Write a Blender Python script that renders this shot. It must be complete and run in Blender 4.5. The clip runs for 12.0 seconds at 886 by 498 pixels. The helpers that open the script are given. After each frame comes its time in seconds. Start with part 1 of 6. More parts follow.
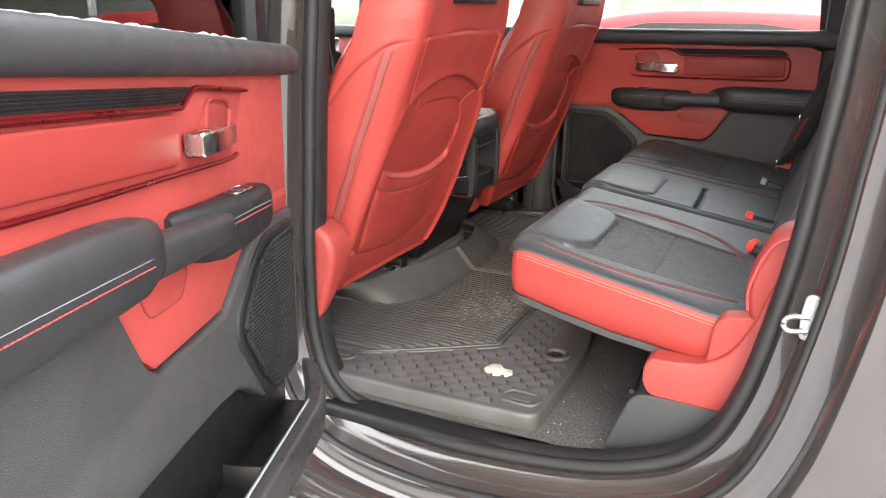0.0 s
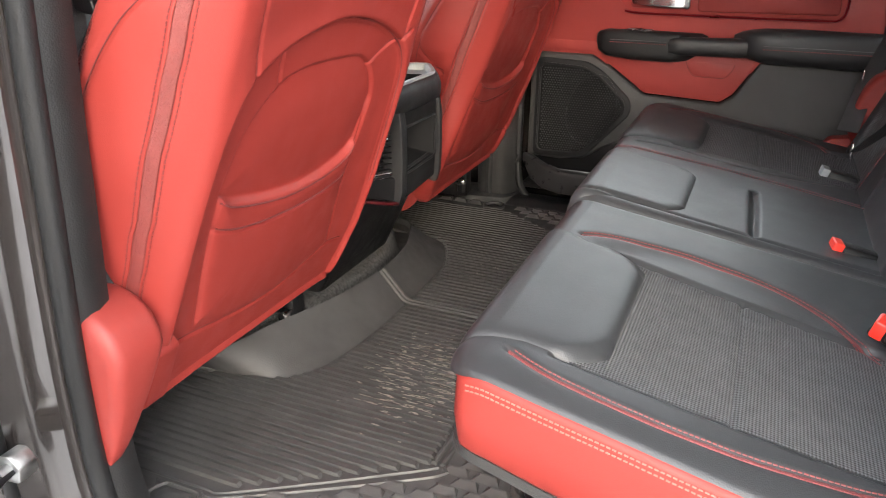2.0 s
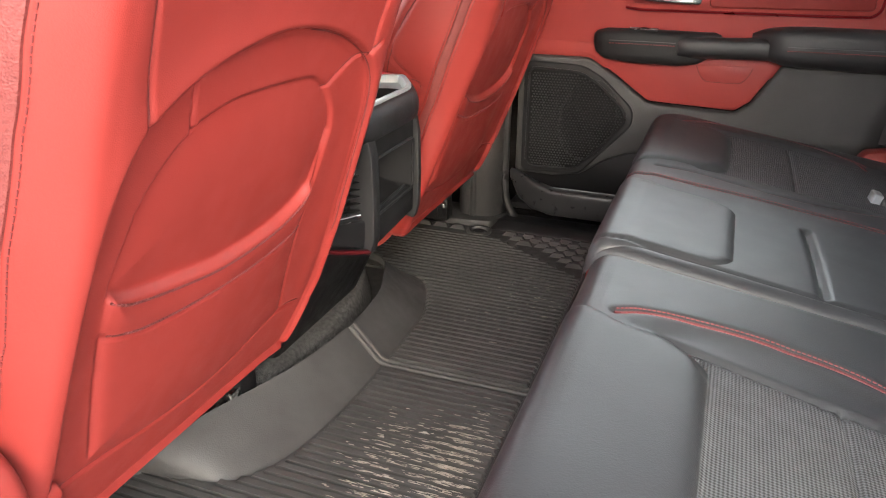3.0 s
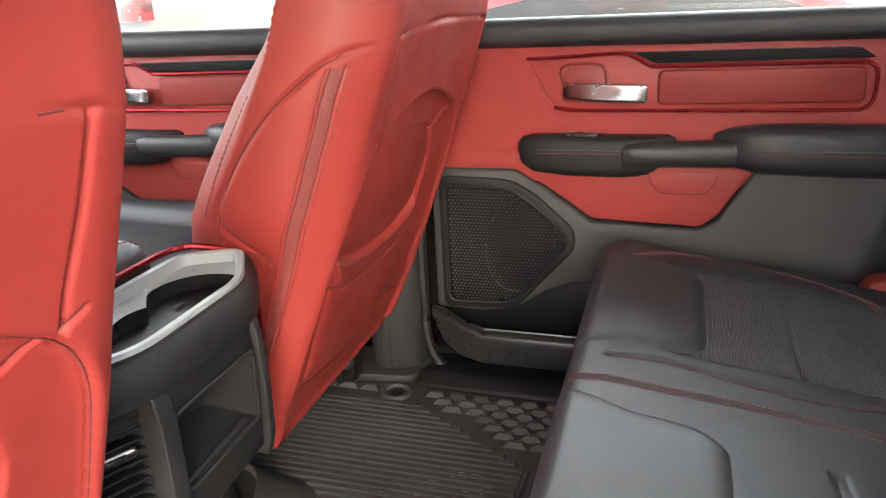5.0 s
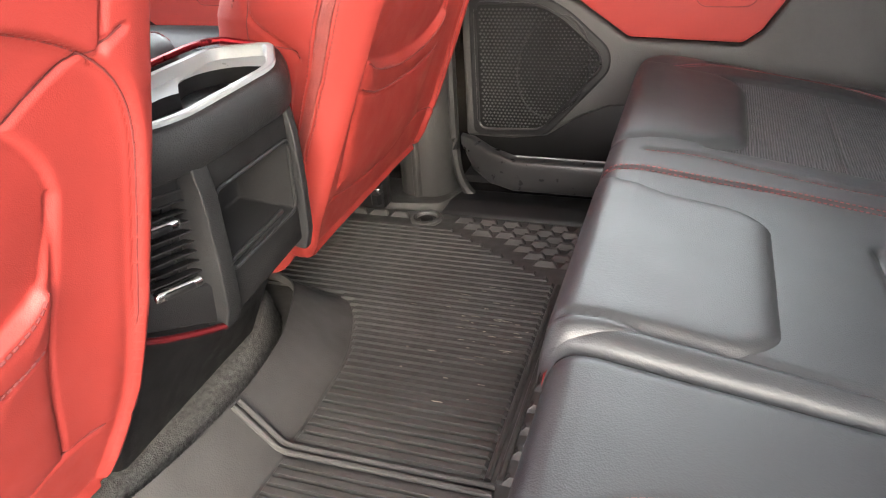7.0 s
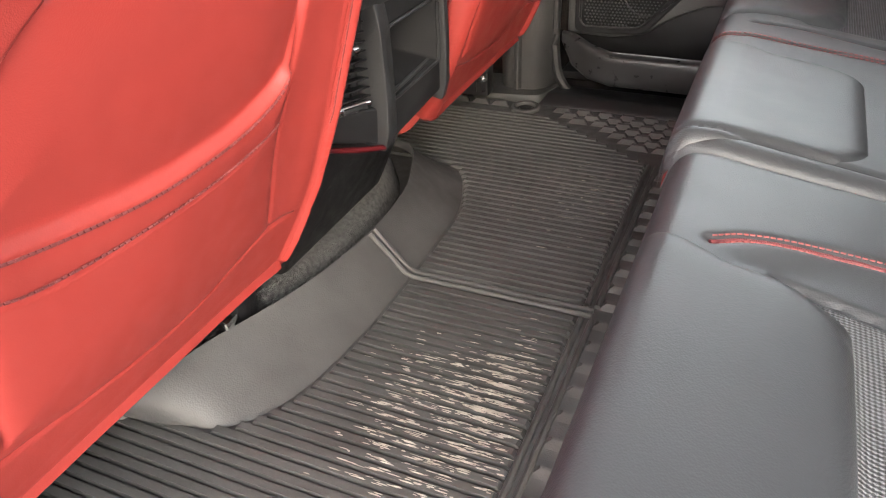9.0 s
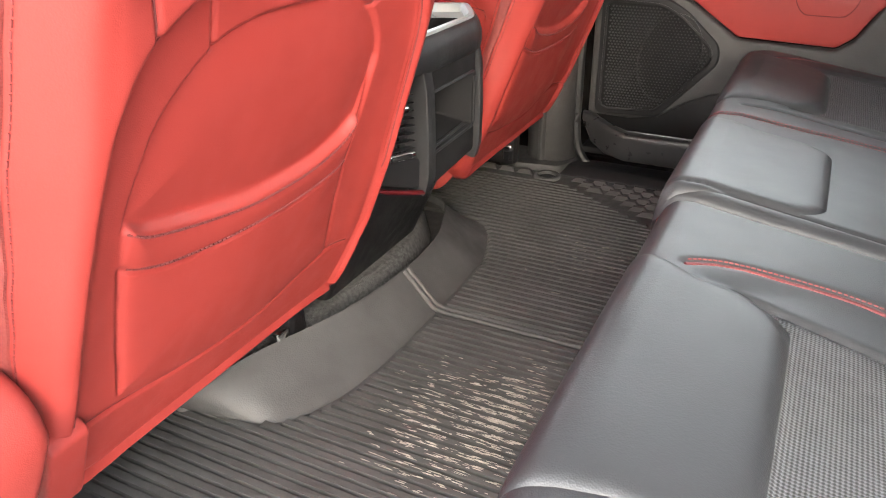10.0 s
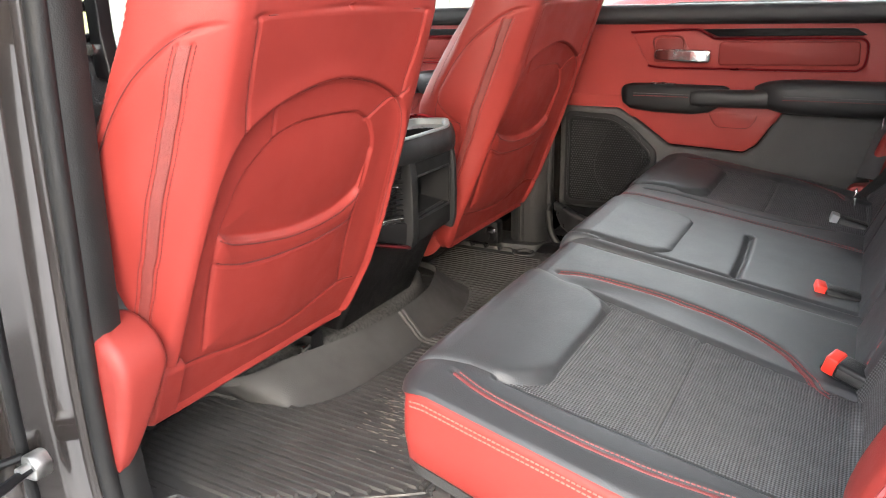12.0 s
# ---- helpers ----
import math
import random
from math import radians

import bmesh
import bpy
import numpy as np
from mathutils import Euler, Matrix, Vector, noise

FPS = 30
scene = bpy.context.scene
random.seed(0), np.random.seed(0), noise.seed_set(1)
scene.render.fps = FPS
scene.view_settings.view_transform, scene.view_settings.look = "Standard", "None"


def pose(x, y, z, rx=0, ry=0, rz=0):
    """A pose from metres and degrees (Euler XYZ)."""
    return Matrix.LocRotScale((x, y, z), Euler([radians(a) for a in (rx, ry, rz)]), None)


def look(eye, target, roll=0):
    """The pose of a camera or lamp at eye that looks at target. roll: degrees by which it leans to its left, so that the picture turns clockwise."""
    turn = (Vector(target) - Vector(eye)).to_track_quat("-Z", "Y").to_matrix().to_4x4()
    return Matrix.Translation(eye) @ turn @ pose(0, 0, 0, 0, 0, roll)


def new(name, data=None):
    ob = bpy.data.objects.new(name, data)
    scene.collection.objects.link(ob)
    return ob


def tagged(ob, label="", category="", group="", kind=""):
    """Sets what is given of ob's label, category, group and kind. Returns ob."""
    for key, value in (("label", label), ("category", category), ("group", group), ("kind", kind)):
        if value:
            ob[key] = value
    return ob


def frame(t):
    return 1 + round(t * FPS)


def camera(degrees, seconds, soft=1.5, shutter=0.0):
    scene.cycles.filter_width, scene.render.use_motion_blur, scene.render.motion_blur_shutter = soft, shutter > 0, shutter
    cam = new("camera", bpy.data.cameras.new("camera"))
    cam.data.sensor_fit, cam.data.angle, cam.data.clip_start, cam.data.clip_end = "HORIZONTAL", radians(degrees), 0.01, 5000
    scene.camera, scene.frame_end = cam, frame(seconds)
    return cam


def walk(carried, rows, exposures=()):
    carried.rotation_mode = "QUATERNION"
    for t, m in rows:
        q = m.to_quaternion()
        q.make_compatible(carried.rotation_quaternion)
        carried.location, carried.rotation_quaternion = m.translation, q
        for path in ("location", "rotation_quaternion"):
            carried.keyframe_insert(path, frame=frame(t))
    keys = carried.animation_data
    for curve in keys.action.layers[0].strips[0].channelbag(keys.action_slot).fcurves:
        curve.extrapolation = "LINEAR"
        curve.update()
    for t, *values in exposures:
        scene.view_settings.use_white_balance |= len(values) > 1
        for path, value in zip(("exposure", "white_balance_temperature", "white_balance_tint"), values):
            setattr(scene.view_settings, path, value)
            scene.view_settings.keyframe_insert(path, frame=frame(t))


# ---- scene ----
cam = camera(61.8, 12.0, soft=1.1)
# seconds, place in metres, turn in degrees; x runs to the tail of the truck, y to its passenger side
PATH = [
    (0, 0.0122, -1.9423, 1.4173, 72.00, -0.07, 26.70),
    (0.5, -0.0416, -1.8406, 1.4072, 71.82, -0.64, 25.09),
    (1, -0.1430, -1.6574, 1.4095, 69.90, -0.61, 22.86),
    (1.5, -0.2040, -1.4544, 1.3764, 68.51, -0.27, 22.59),
    (2, -0.2459, -1.2457, 1.3694, 67.04, -0.46, 23.31),
    (2.5, -0.3040, -1.1071, 1.3523, 66.61, -0.54, 22.32),
    (3, -0.3687, -0.9946, 1.3567, 66.53, -0.17, 20.91),
    (3.5, -0.3970, -0.8431, 1.3683, 67.66, 0.93, 21.01),
    (3.7, -0.4024, -0.7889, 1.3763, 68.15, 1.24, 21.17),
    (5.3, -0.3947, -0.5226, 1.4178, 70.32, 2.92, 15.60),
    (5.5, -0.3851, -0.5159, 1.4124, 70.08, 2.83, 14.97),
    (6, -0.3771, -0.5341, 1.3892, 67.86, 2.87, 14.93),
    (6.5, -0.3991, -0.5571, 1.3514, 64.54, 3.06, 16.21),
    (7, -0.4101, -0.5796, 1.3275, 60.58, 3.63, 18.38),
    (7.5, -0.4219, -0.5987, 1.3092, 57.11, 4.08, 21.01),
    (7.7, -0.4277, -0.6094, 1.3012, 56.03, 4.08, 21.96),
    (9.3, -0.4264, -0.8457, 1.2962, 56.88, 2.42, 24.15),
    (9.5, -0.4102, -0.8857, 1.3010, 58.49, 2.11, 24.72),
    (10, -0.3689, -0.9320, 1.3206, 62.60, 0.82, 26.73),
    (10.5, -0.2791, -0.9234, 1.3366, 66.45, 0.17, 30.03),
    (11, -0.1765, -0.9594, 1.3501, 69.45, -0.66, 31.45),
    (11.5, -0.1240, -1.0823, 1.3530, 71.07, 0.07, 29.91),
    (12, -0.0825, -1.2664, 1.3779, 71.29, 1.32, 29.24),
]
EXPOSURES = [(0.0, 2.25), (1.0, 2.05), (2.5, 2.5), (3.5, 2.65), (5.5, 2.85), (6.0, 2.85), (6.5, 3.15), (7.0, 3.4), (7.5, 3.2), (9.5, 3.0), (10.5, 2.85), (12.0, 2.52)]
walk(cam, [(t, pose(x, y, z, rx, ry, rz)) for t, x, y, z, rx, ry, rz in PATH], EXPOSURES)

# ---- light ----
world = bpy.data.worlds.new("sky")
scene.world = world
world.use_nodes = True
wn = world.node_tree.nodes
sky = wn.new("ShaderNodeTexSky")
sky.sky_type, sky.sun_disc = "NISHITA", False
sky.sun_elevation, sky.sun_rotation = radians(18), radians(155)
sky.air_density, sky.dust_density, sky.ozone_density = 1.0, 6.0, 1.0
pale = wn.new("ShaderNodeMixRGB")
pale.inputs[0].default_value = 0.75
pale.inputs[2].default_value = (10.0, 10.2, 10.5, 1)
world.node_tree.links.new(sky.outputs[0], pale.inputs[1])
world.node_tree.links.new(pale.outputs[0], wn["Background"].inputs[0])
wn["Background"].inputs[1].default_value = 0.27
sun = new("sun", bpy.data.lights.new("sun", "SUN"))
sun.data.energy, sun.data.angle, sun.data.color = 0.65, radians(50), (1.0, 0.97, 0.94)
sun.matrix_world = look((1.9, -4.0, 2.1), (0, 0, 0.6))


# ---- materials ----
def material(name, colour, rough=0.5, metal=0.0, coat=0.0, grain=0.0, grain_scale=400.0, vary=0.12, vary_scale=9.0, fleck=None, sheen=0.0, spec=0.5, rough_vary=0.08):
    m = bpy.data.materials.new(name)
    m.use_nodes = True
    n, l = m.node_tree.nodes, m.node_tree.links
    b = n["Principled BSDF"]
    b.inputs["Roughness"].default_value, b.inputs["Metallic"].default_value = rough, metal
    b.inputs["Coat Weight"].default_value, b.inputs["Coat Roughness"].default_value = coat, 0.06
    b.inputs["Sheen Weight"].default_value = sheen
    b.inputs["Specular IOR Level"].default_value = spec
    co = n.new("ShaderNodeTexCoord")
    big = n.new("ShaderNodeTexNoise")
    big.inputs["Scale"].default_value, big.inputs["Detail"].default_value = vary_scale, 6
    l.new(co.outputs["Object"], big.inputs["Vector"])
    ramp = n.new("ShaderNodeMapRange")
    ramp.inputs[1].default_value, ramp.inputs[2].default_value = 0.3, 0.7
    ramp.inputs[3].default_value, ramp.inputs[4].default_value = 1 - vary, 1 + vary
    l.new(big.outputs[0], ramp.inputs[0])
    hsv = n.new("ShaderNodeHueSaturation")
    hsv.inputs["Color"].default_value = (*colour, 1)
    l.new(ramp.outputs[0], hsv.inputs["Value"])
    out = hsv.outputs[0]
    if fleck:
        dots = n.new("ShaderNodeTexNoise")
        dots.inputs["Scale"].default_value, dots.inputs["Detail"].default_value = fleck[1], 2
        l.new(co.outputs["Object"], dots.inputs["Vector"])
        cut = n.new("ShaderNodeMapRange")
        cut.inputs[1].default_value, cut.inputs[2].default_value = fleck[2], fleck[2] + 0.08
        l.new(dots.outputs[0], cut.inputs[0])
        mix = n.new("ShaderNodeMixRGB")
        mix.inputs[2].default_value = (*fleck[0], 1)
        l.new(cut.outputs[0], mix.inputs[0])
        l.new(out, mix.inputs[1])
        out = mix.outputs[0]
    l.new(out, b.inputs["Base Color"])
    rr = n.new("ShaderNodeMapRange")
    rr.inputs[1].default_value, rr.inputs[2].default_value = 0.3, 0.7
    rr.inputs[3].default_value, rr.inputs[4].default_value = max(0.0, rough - rough_vary), min(1.0, rough + rough_vary)
    fine = n.new("ShaderNodeTexNoise")
    fine.inputs["Scale"].default_value, fine.inputs["Detail"].default_value = vary_scale * 4, 4
    l.new(co.outputs["Object"], fine.inputs["Vector"])
    l.new(fine.outputs[0], rr.inputs[0])
    l.new(rr.outputs[0], b.inputs["Roughness"])
    if grain:
        vor = n.new("ShaderNodeTexVoronoi")
        vor.inputs["Scale"].default_value = grain_scale
        l.new(co.outputs["Object"], vor.inputs["Vector"])
        nz = n.new("ShaderNodeTexNoise")
        nz.inputs["Scale"].default_value, nz.inputs["Detail"].default_value = grain_scale * 0.35, 5
        l.new(co.outputs["Object"], nz.inputs["Vector"])
        add = n.new("ShaderNodeMath")
        add.operation = "ADD"
        l.new(vor.outputs[0], add.inputs[0])
        l.new(nz.outputs[0], add.inputs[1])
        bump = n.new("ShaderNodeBump")
        bump.inputs["Strength"].default_value, bump.inputs["Distance"].default_value = grain, 0.001
        l.new(add.outputs[0], bump.inputs["Height"])
        l.new(bump.outputs[0], b.inputs["Normal"])
    return m


def woven(name, colour, light, cell, a=0, b=1):
    """Open-weave seat cloth: rows of small holes set in a brick bond."""
    m = material(name, colour, 0.72, grain=0.0, vary=0.1, vary_scale=14)
    n, l = m.node_tree.nodes, m.node_tree.links
    bsdf = n["Principled BSDF"]
    co = n.new("ShaderNodeTexCoord")
    sep = n.new("ShaderNodeSeparateXYZ")
    l.new(co.outputs["Object"], sep.inputs[0])

    def wave(sock, k, shift=None):
        mul = n.new("ShaderNodeMath")
        mul.operation = "MULTIPLY"
        l.new(sock, mul.inputs[0])
        mul.inputs[1].default_value = k
        s = n.new("ShaderNodeMath")
        s.operation = "SINE"
        l.new(mul.outputs[0], s.inputs[0])
        return s.outputs[0]
    k = 2 * math.pi / cell
    plus, minus = n.new("ShaderNodeMath"), n.new("ShaderNodeMath")
    plus.operation, minus.operation = "ADD", "SUBTRACT"
    for q in (plus, minus):
        l.new(sep.outputs[a], q.inputs[0])
        l.new(sep.outputs[b], q.inputs[1])
    h = n.new("ShaderNodeMath")
    h.operation = "MULTIPLY"
    l.new(wave(plus.outputs[0], k * 0.6), h.inputs[0])
    l.new(wave(minus.outputs[0], k * 0.6), h.inputs[1])
    up = n.new("ShaderNodeMapRange")
    up.inputs[1].default_value, up.inputs[2].default_value = -0.6, 0.7
    l.new(h.outputs[0], up.inputs[0])
    mix = n.new("ShaderNodeMixRGB")
    l.new(up.outputs[0], mix.inputs[0])
    mix.inputs[1].default_value, mix.inputs[2].default_value = (*[c * 0.35 for c in colour], 1), (*light, 1)
    l.new(mix.outputs[0], bsdf.inputs["Base Color"])
    bump = n.new("ShaderNodeBump")
    bump.inputs["Strength"].default_value, bump.inputs["Distance"].default_value = 0.9, 0.0012
    l.new(up.outputs[0], bump.inputs["Height"])
    l.new(bump.outputs[0], bsdf.inputs["Normal"])
    return m


RED = material("red_leather", (0.207, 0.0250, 0.0205), 0.5, grain=0.12, grain_scale=900, vary=0.06, vary_scale=5, spec=0.27)
RED_SOFT = material("red_door_vinyl", (0.30, 0.042, 0.036), 0.5, grain=0.14, grain_scale=900, vary=0.05, spec=0.35)
RED_PLASTIC = material("red_moulded_plastic", (0.195, 0.0255, 0.021), 0.48, spec=0.35, grain=0.12, grain_scale=900, vary=0.04)
RED_SHADED = material("shaded_red_trim", (0.06, 0.003, 0.005), 0.36, metal=0.5, coat=0.1, vary=0.05)
RED_TRIM = material("bright_red_trim", (0.20, 0.008, 0.013), 0.33, metal=0.8, vary=0.05)
BLACK = material("black_leather", (0.0225, 0.0242, 0.0270), 0.47, grain=0.15, grain_scale=700, vary=0.08, vary_scale=6, rough_vary=0.03, spec=0.48)
BLACK_ARM = material("black_armrest_leather", (0.019, 0.0195, 0.0207), 0.42, grain=0.25, grain_scale=700, vary=0.08, spec=0.4)
BLACK_SOFT = material("black_soft_touch", (0.012, 0.0122, 0.0129), 0.5, grain=0.35, grain_scale=600, vary=0.1, spec=0.25)
BELT_VINYL = material("black_sill_vinyl", (0.026, 0.0265, 0.028), 0.48, grain=0.3, grain_scale=600, vary=0.1, spec=0.42)
PLASTIC = material("charcoal_grained_plastic", (0.023, 0.0228, 0.0226), 0.5, grain=0.5, grain_scale=800, vary=0.12, vary_scale=12)
DOOR_PLASTIC = material("charcoal_door_plastic", (0.036, 0.0356, 0.035), 0.5, grain=0.5, grain_scale=800, vary=0.1, vary_scale=12)
GRILLE_BLACK = material("black_grille_plastic", (0.016, 0.016, 0.0166), 0.5, grain=0.3, grain_scale=900, vary=0.1)
DARK_MATTE = material("matt_black_plastic", (0.008, 0.008, 0.0085), 0.75, grain=0.3, grain_scale=900, vary=0.1, spec=0.12)
DARK = material("black_plastic", (0.008, 0.008, 0.0088), 0.36, grain=0.25, grain_scale=900, vary=0.1, spec=0.27)
RUBBER = material("black_rubber_mat", (0.043, 0.0418, 0.0412), 0.54, grain=0.2, grain_scale=500, vary=0.22, vary_scale=16, rough_vary=0.10, spec=0.5)
RUBBER_MATTE = material("matt_black_rubber", (0.037, 0.0363, 0.036), 0.66, grain=0.2, grain_scale=500, vary=0.22, vary_scale=16)
SEAL = material("black_rubber_seal", (0.010, 0.010, 0.0105), 0.5, grain=0.2, grain_scale=500, vary=0.15, spec=0.35)
CARPET = material("charcoal_carpet", (0.055, 0.054, 0.052), 0.95, grain=1.0, grain_scale=520, vary=0.45, vary_scale=160, fleck=((0.11, 0.11, 0.105), 450, 0.62), spec=0.1)
PAINT = material("dark_grey_metallic_paint", (0.040, 0.034, 0.032), 0.22, metal=0.45, coat=0.9, vary=0.05, vary_scale=3, rough_vary=0.02)
CHROME = material("satin_chrome", (0.66, 0.66, 0.66), 0.22, metal=1.0, vary=0.04)
STEEL = material("zinc_plated_steel", (0.42, 0.42, 0.41), 0.4, metal=1.0, vary=0.3, vary_scale=60)
STITCH = material("pale_red_thread", (0.42, 0.105, 0.088), 0.7, vary=0.1)
THREAD_RED = material("red_thread", (0.24, 0.035, 0.037), 0.7, vary=0.1)
THREAD_MAROON = material("maroon_thread", (0.13, 0.017, 0.016), 0.75, vary=0.1)
PIPING = material("dull_red_piping", (0.11, 0.018, 0.02), 0.55, grain=0.5, grain_scale=900, vary=0.1)
STRIP = material("perforated_red_strip", (0.135, 0.022, 0.019), 0.6, grain=0.5, grain_scale=520, vary=0.1, vary_scale=60)
THREAD_DULL = material("dull_red_thread", (0.17, 0.032, 0.032), 0.7, vary=0.1)
DARK_THREAD_SHADE = material("dark_thread_and_seam_shade", (0.09, 0.012, 0.012), 0.8, vary=0.1)
THREAD_GREY = material("grey_thread", (0.13, 0.13, 0.134), 0.7, vary=0.1)
CLOTH = woven("black_woven_mesh", (0.040, 0.042, 0.045), (0.098, 0.102, 0.110), 0.0040)
CLOTH_BACK = woven("black_woven_mesh_upright", (0.045, 0.047, 0.05), (0.10, 0.104, 0.11), 0.0040, 2, 1)
GREY_PLASTIC = material("silver_grey_plastic", (0.23, 0.25, 0.255), 0.35, vary=0.05, grain=0.1)
BUCKLE_RED = material("bright_red_plastic", (0.75, 0.04, 0.025), 0.35, vary=0.03)
WEB = material("black_belt_webbing", (0.030, 0.030, 0.031), 0.7, grain=0.6, grain_scale=900)
LINER = material("grey_headliner", (0.72, 0.71, 0.69), 0.95, grain=0.4, grain_scale=900, vary=0.05, spec=0.1)
EMBLEM = material("pale_emblem", (0.40, 0.38, 0.31), 0.6, vary=0.3, vary_scale=60)
DIRT = material("dried_mud", (0.42, 0.385, 0.335), 0.95, vary=0.3, vary_scale=90, grain=0.6, grain_scale=900, spec=0.1)
ASPHALT = material("pale_bounce_asphalt", (0.33, 0.33, 0.33), 0.7, vary=0.3, vary_scale=1.5, grain=0.8, grain_scale=60)
SNOW = material("old_snow", (0.8, 0.82, 0.85), 0.7, vary=0.08, vary_scale=4, grain=0.5, grain_scale=60)
WALLPAINT = material("pale_render_wall", (0.2, 0.2, 0.175), 0.8, vary=0.06, vary_scale=1)
SHED_PAINT = material("yellow_green_wall_paint", (0.20, 0.215, 0.085), 0.8, vary=0.12, vary_scale=0.6, grain=0.4, grain_scale=30)
CAR_RED = material("bright_red_car_paint", (0.55, 0.03, 0.035), 0.45, vary=0.03, spec=0.3)
FACADE_GLASS = material("grey_green_facade_glass", (0.12, 0.14, 0.118), 0.5, vary=0.3, vary_scale=0.8)
TREES = material("bare_hedge", (0.10, 0.095, 0.085), 0.95, vary=0.5, vary_scale=2.5, grain=0.5, grain_scale=8)
POCKET = material("satin_black_plastic", (0.022, 0.022, 0.023), 0.33, grain=0.2, grain_scale=700, vary=0.25, vary_scale=14)
GLOSS = material("glossy_black_plastic", (0.02, 0.02, 0.022), 0.2, vary=0.1)
FROST = material("ice_crust", (0.55, 0.58, 0.60), 0.45, vary=0.1, vary_scale=40, grain=0.8, grain_scale=160)


def glass(name, tint, rough=0.0):
    m = bpy.data.materials.new(name)
    m.use_nodes = True
    n, l = m.node_tree.nodes, m.node_tree.links
    n.remove(n["Principled BSDF"])
    tr, gl, mix, fr = n.new("ShaderNodeBsdfTransparent"), n.new("ShaderNodeBsdfGlossy"), n.new("ShaderNodeMixShader"), n.new("ShaderNodeFresnel")
    tr.inputs[0].default_value, gl.inputs["Roughness"].default_value = (*tint, 1), rough
    fr.inputs[0].default_value = 1.45
    l.new(fr.outputs[0], mix.inputs[0])
    l.new(tr.outputs[0], mix.inputs[1])
    l.new(gl.outputs[0], mix.inputs[2])
    l.new(mix.outputs[0], n["Material Output"].inputs[0])
    return m


GLASS = glass("side_window_glass", (0.93, 0.95, 0.94))
DOOR_GLASS = glass("dark_privacy_glass", (0.45, 0.5, 0.48))


# ---- mesh helpers ----
def mesh_of(bm):
    bmesh.ops.recalc_face_normals(bm, faces=bm.faces)
    me = bpy.data.meshes.new("mesh")
    bm.to_mesh(me)
    bm.free()
    return me


def part(name, data, mat, parent=None, label="", smooth=True, kind="", sharp=42):
    """Links a bmesh, a mesh or (verts, faces) as one mesh object, under a thing or a part."""
    if isinstance(data, tuple):
        me = bpy.data.meshes.new(name)
        me.from_pydata([tuple(float(c) for c in v) for v in data[0]], [], [tuple(int(i) for i in f) for f in data[1]])
        me.update()
    elif isinstance(data, bmesh.types.BMesh):
        me = mesh_of(data)
    else:
        me = data
    me.name = name
    if not me.materials:
        me.materials.append(mat)
    if smooth:
        me.polygons.foreach_set("use_smooth", [True] * len(me.polygons))
        me.set_sharp_from_angle(angle=radians(sharp))
    ob = new(name, me)
    if parent:
        ob.parent = parent
        ob.matrix_parent_inverse = parent.matrix_basis.inverted()
    return tagged(ob, label, kind=kind)


def thing(name, label, category, at=(0, 0, 0), group="", kind=""):
    ob = new(name)
    ob.empty_display_size = 0.05
    ob.location = at
    return tagged(ob, label, category, group, kind)


def box(x0, x1, y0, y1, z0, z1, r=0.004, seg=2):
    bm = bmesh.new()
    bmesh.ops.create_cube(bm, size=1)
    for v in bm.verts:
        v.co = Vector(((x0 + x1) / 2 + v.co.x * (x1 - x0), (y0 + y1) / 2 + v.co.y * (y1 - y0), (z0 + z1) / 2 + v.co.z * (z1 - z0)))
    if r:
        bmesh.ops.bevel(bm, geom=bm.edges[:], offset=r, segments=seg, profile=0.5, affect="EDGES")
    return bm


def axes(p, a, axis):
    """A point of a flat outline (p) at the depth a along an axis."""
    return {"x": (a, p[0], p[1]), "y": (p[0], a, p[1]), "z": (p[0], p[1], a)}[axis]


def prism(poly, axis, a0, a1, r=0.004, seg=2):
    """An outline drawn out from a0 to a1, with its edges rounded."""
    bm = bmesh.new()
    low = [bm.verts.new(axes(p, a0, axis)) for p in poly]
    top = [bm.verts.new(axes(p, a1, axis)) for p in poly]
    bm.faces.new(low)
    bm.faces.new(top[::-1])
    for i in range(len(poly)):
        j = (i + 1) % len(poly)
        bm.faces.new((low[j], low[i], top[i], top[j]))
    bmesh.ops.recalc_face_normals(bm, faces=bm.faces)
    if r:
        edges = [e for e in bm.edges if e.calc_face_angle(0) > 0.5]
        bmesh.ops.bevel(bm, geom=edges, offset=r, segments=seg, profile=0.5, affect="EDGES", clamp_overlap=True)
    return bm


def spline(pts, n, closed=False):
    """Points evenly along a smooth curve through pts."""
    p = np.array(pts, float)
    k = len(p)
    out = []
    spans = k if closed else k - 1
    for i in range(spans):
        if closed:
            a, b, c, d = p[(i - 1) % k], p[i], p[(i + 1) % k], p[(i + 2) % k]
        else:
            b, c = p[i], p[i + 1]
            a = p[i - 1] if i else 2 * b - c
            d = p[i + 2] if i + 2 < k else 2 * c - b
        for t in np.linspace(0, 1, 24, endpoint=False):
            out.append(0.5 * (2 * b + (c - a) * t + (2 * a - 5 * b + 4 * c - d) * t * t + (3 * b - a - 3 * c + d) * t ** 3))
    out.append(p[0] if closed else p[-1])
    out = np.array(out)
    s = np.concatenate([[0], np.cumsum(np.linalg.norm(np.diff(out, axis=0), axis=1))])
    want = np.linspace(0, s[-1], n, endpoint=not closed)
    return np.stack([np.interp(want, s, out[:, j]) for j in range(out.shape[1])], 1)


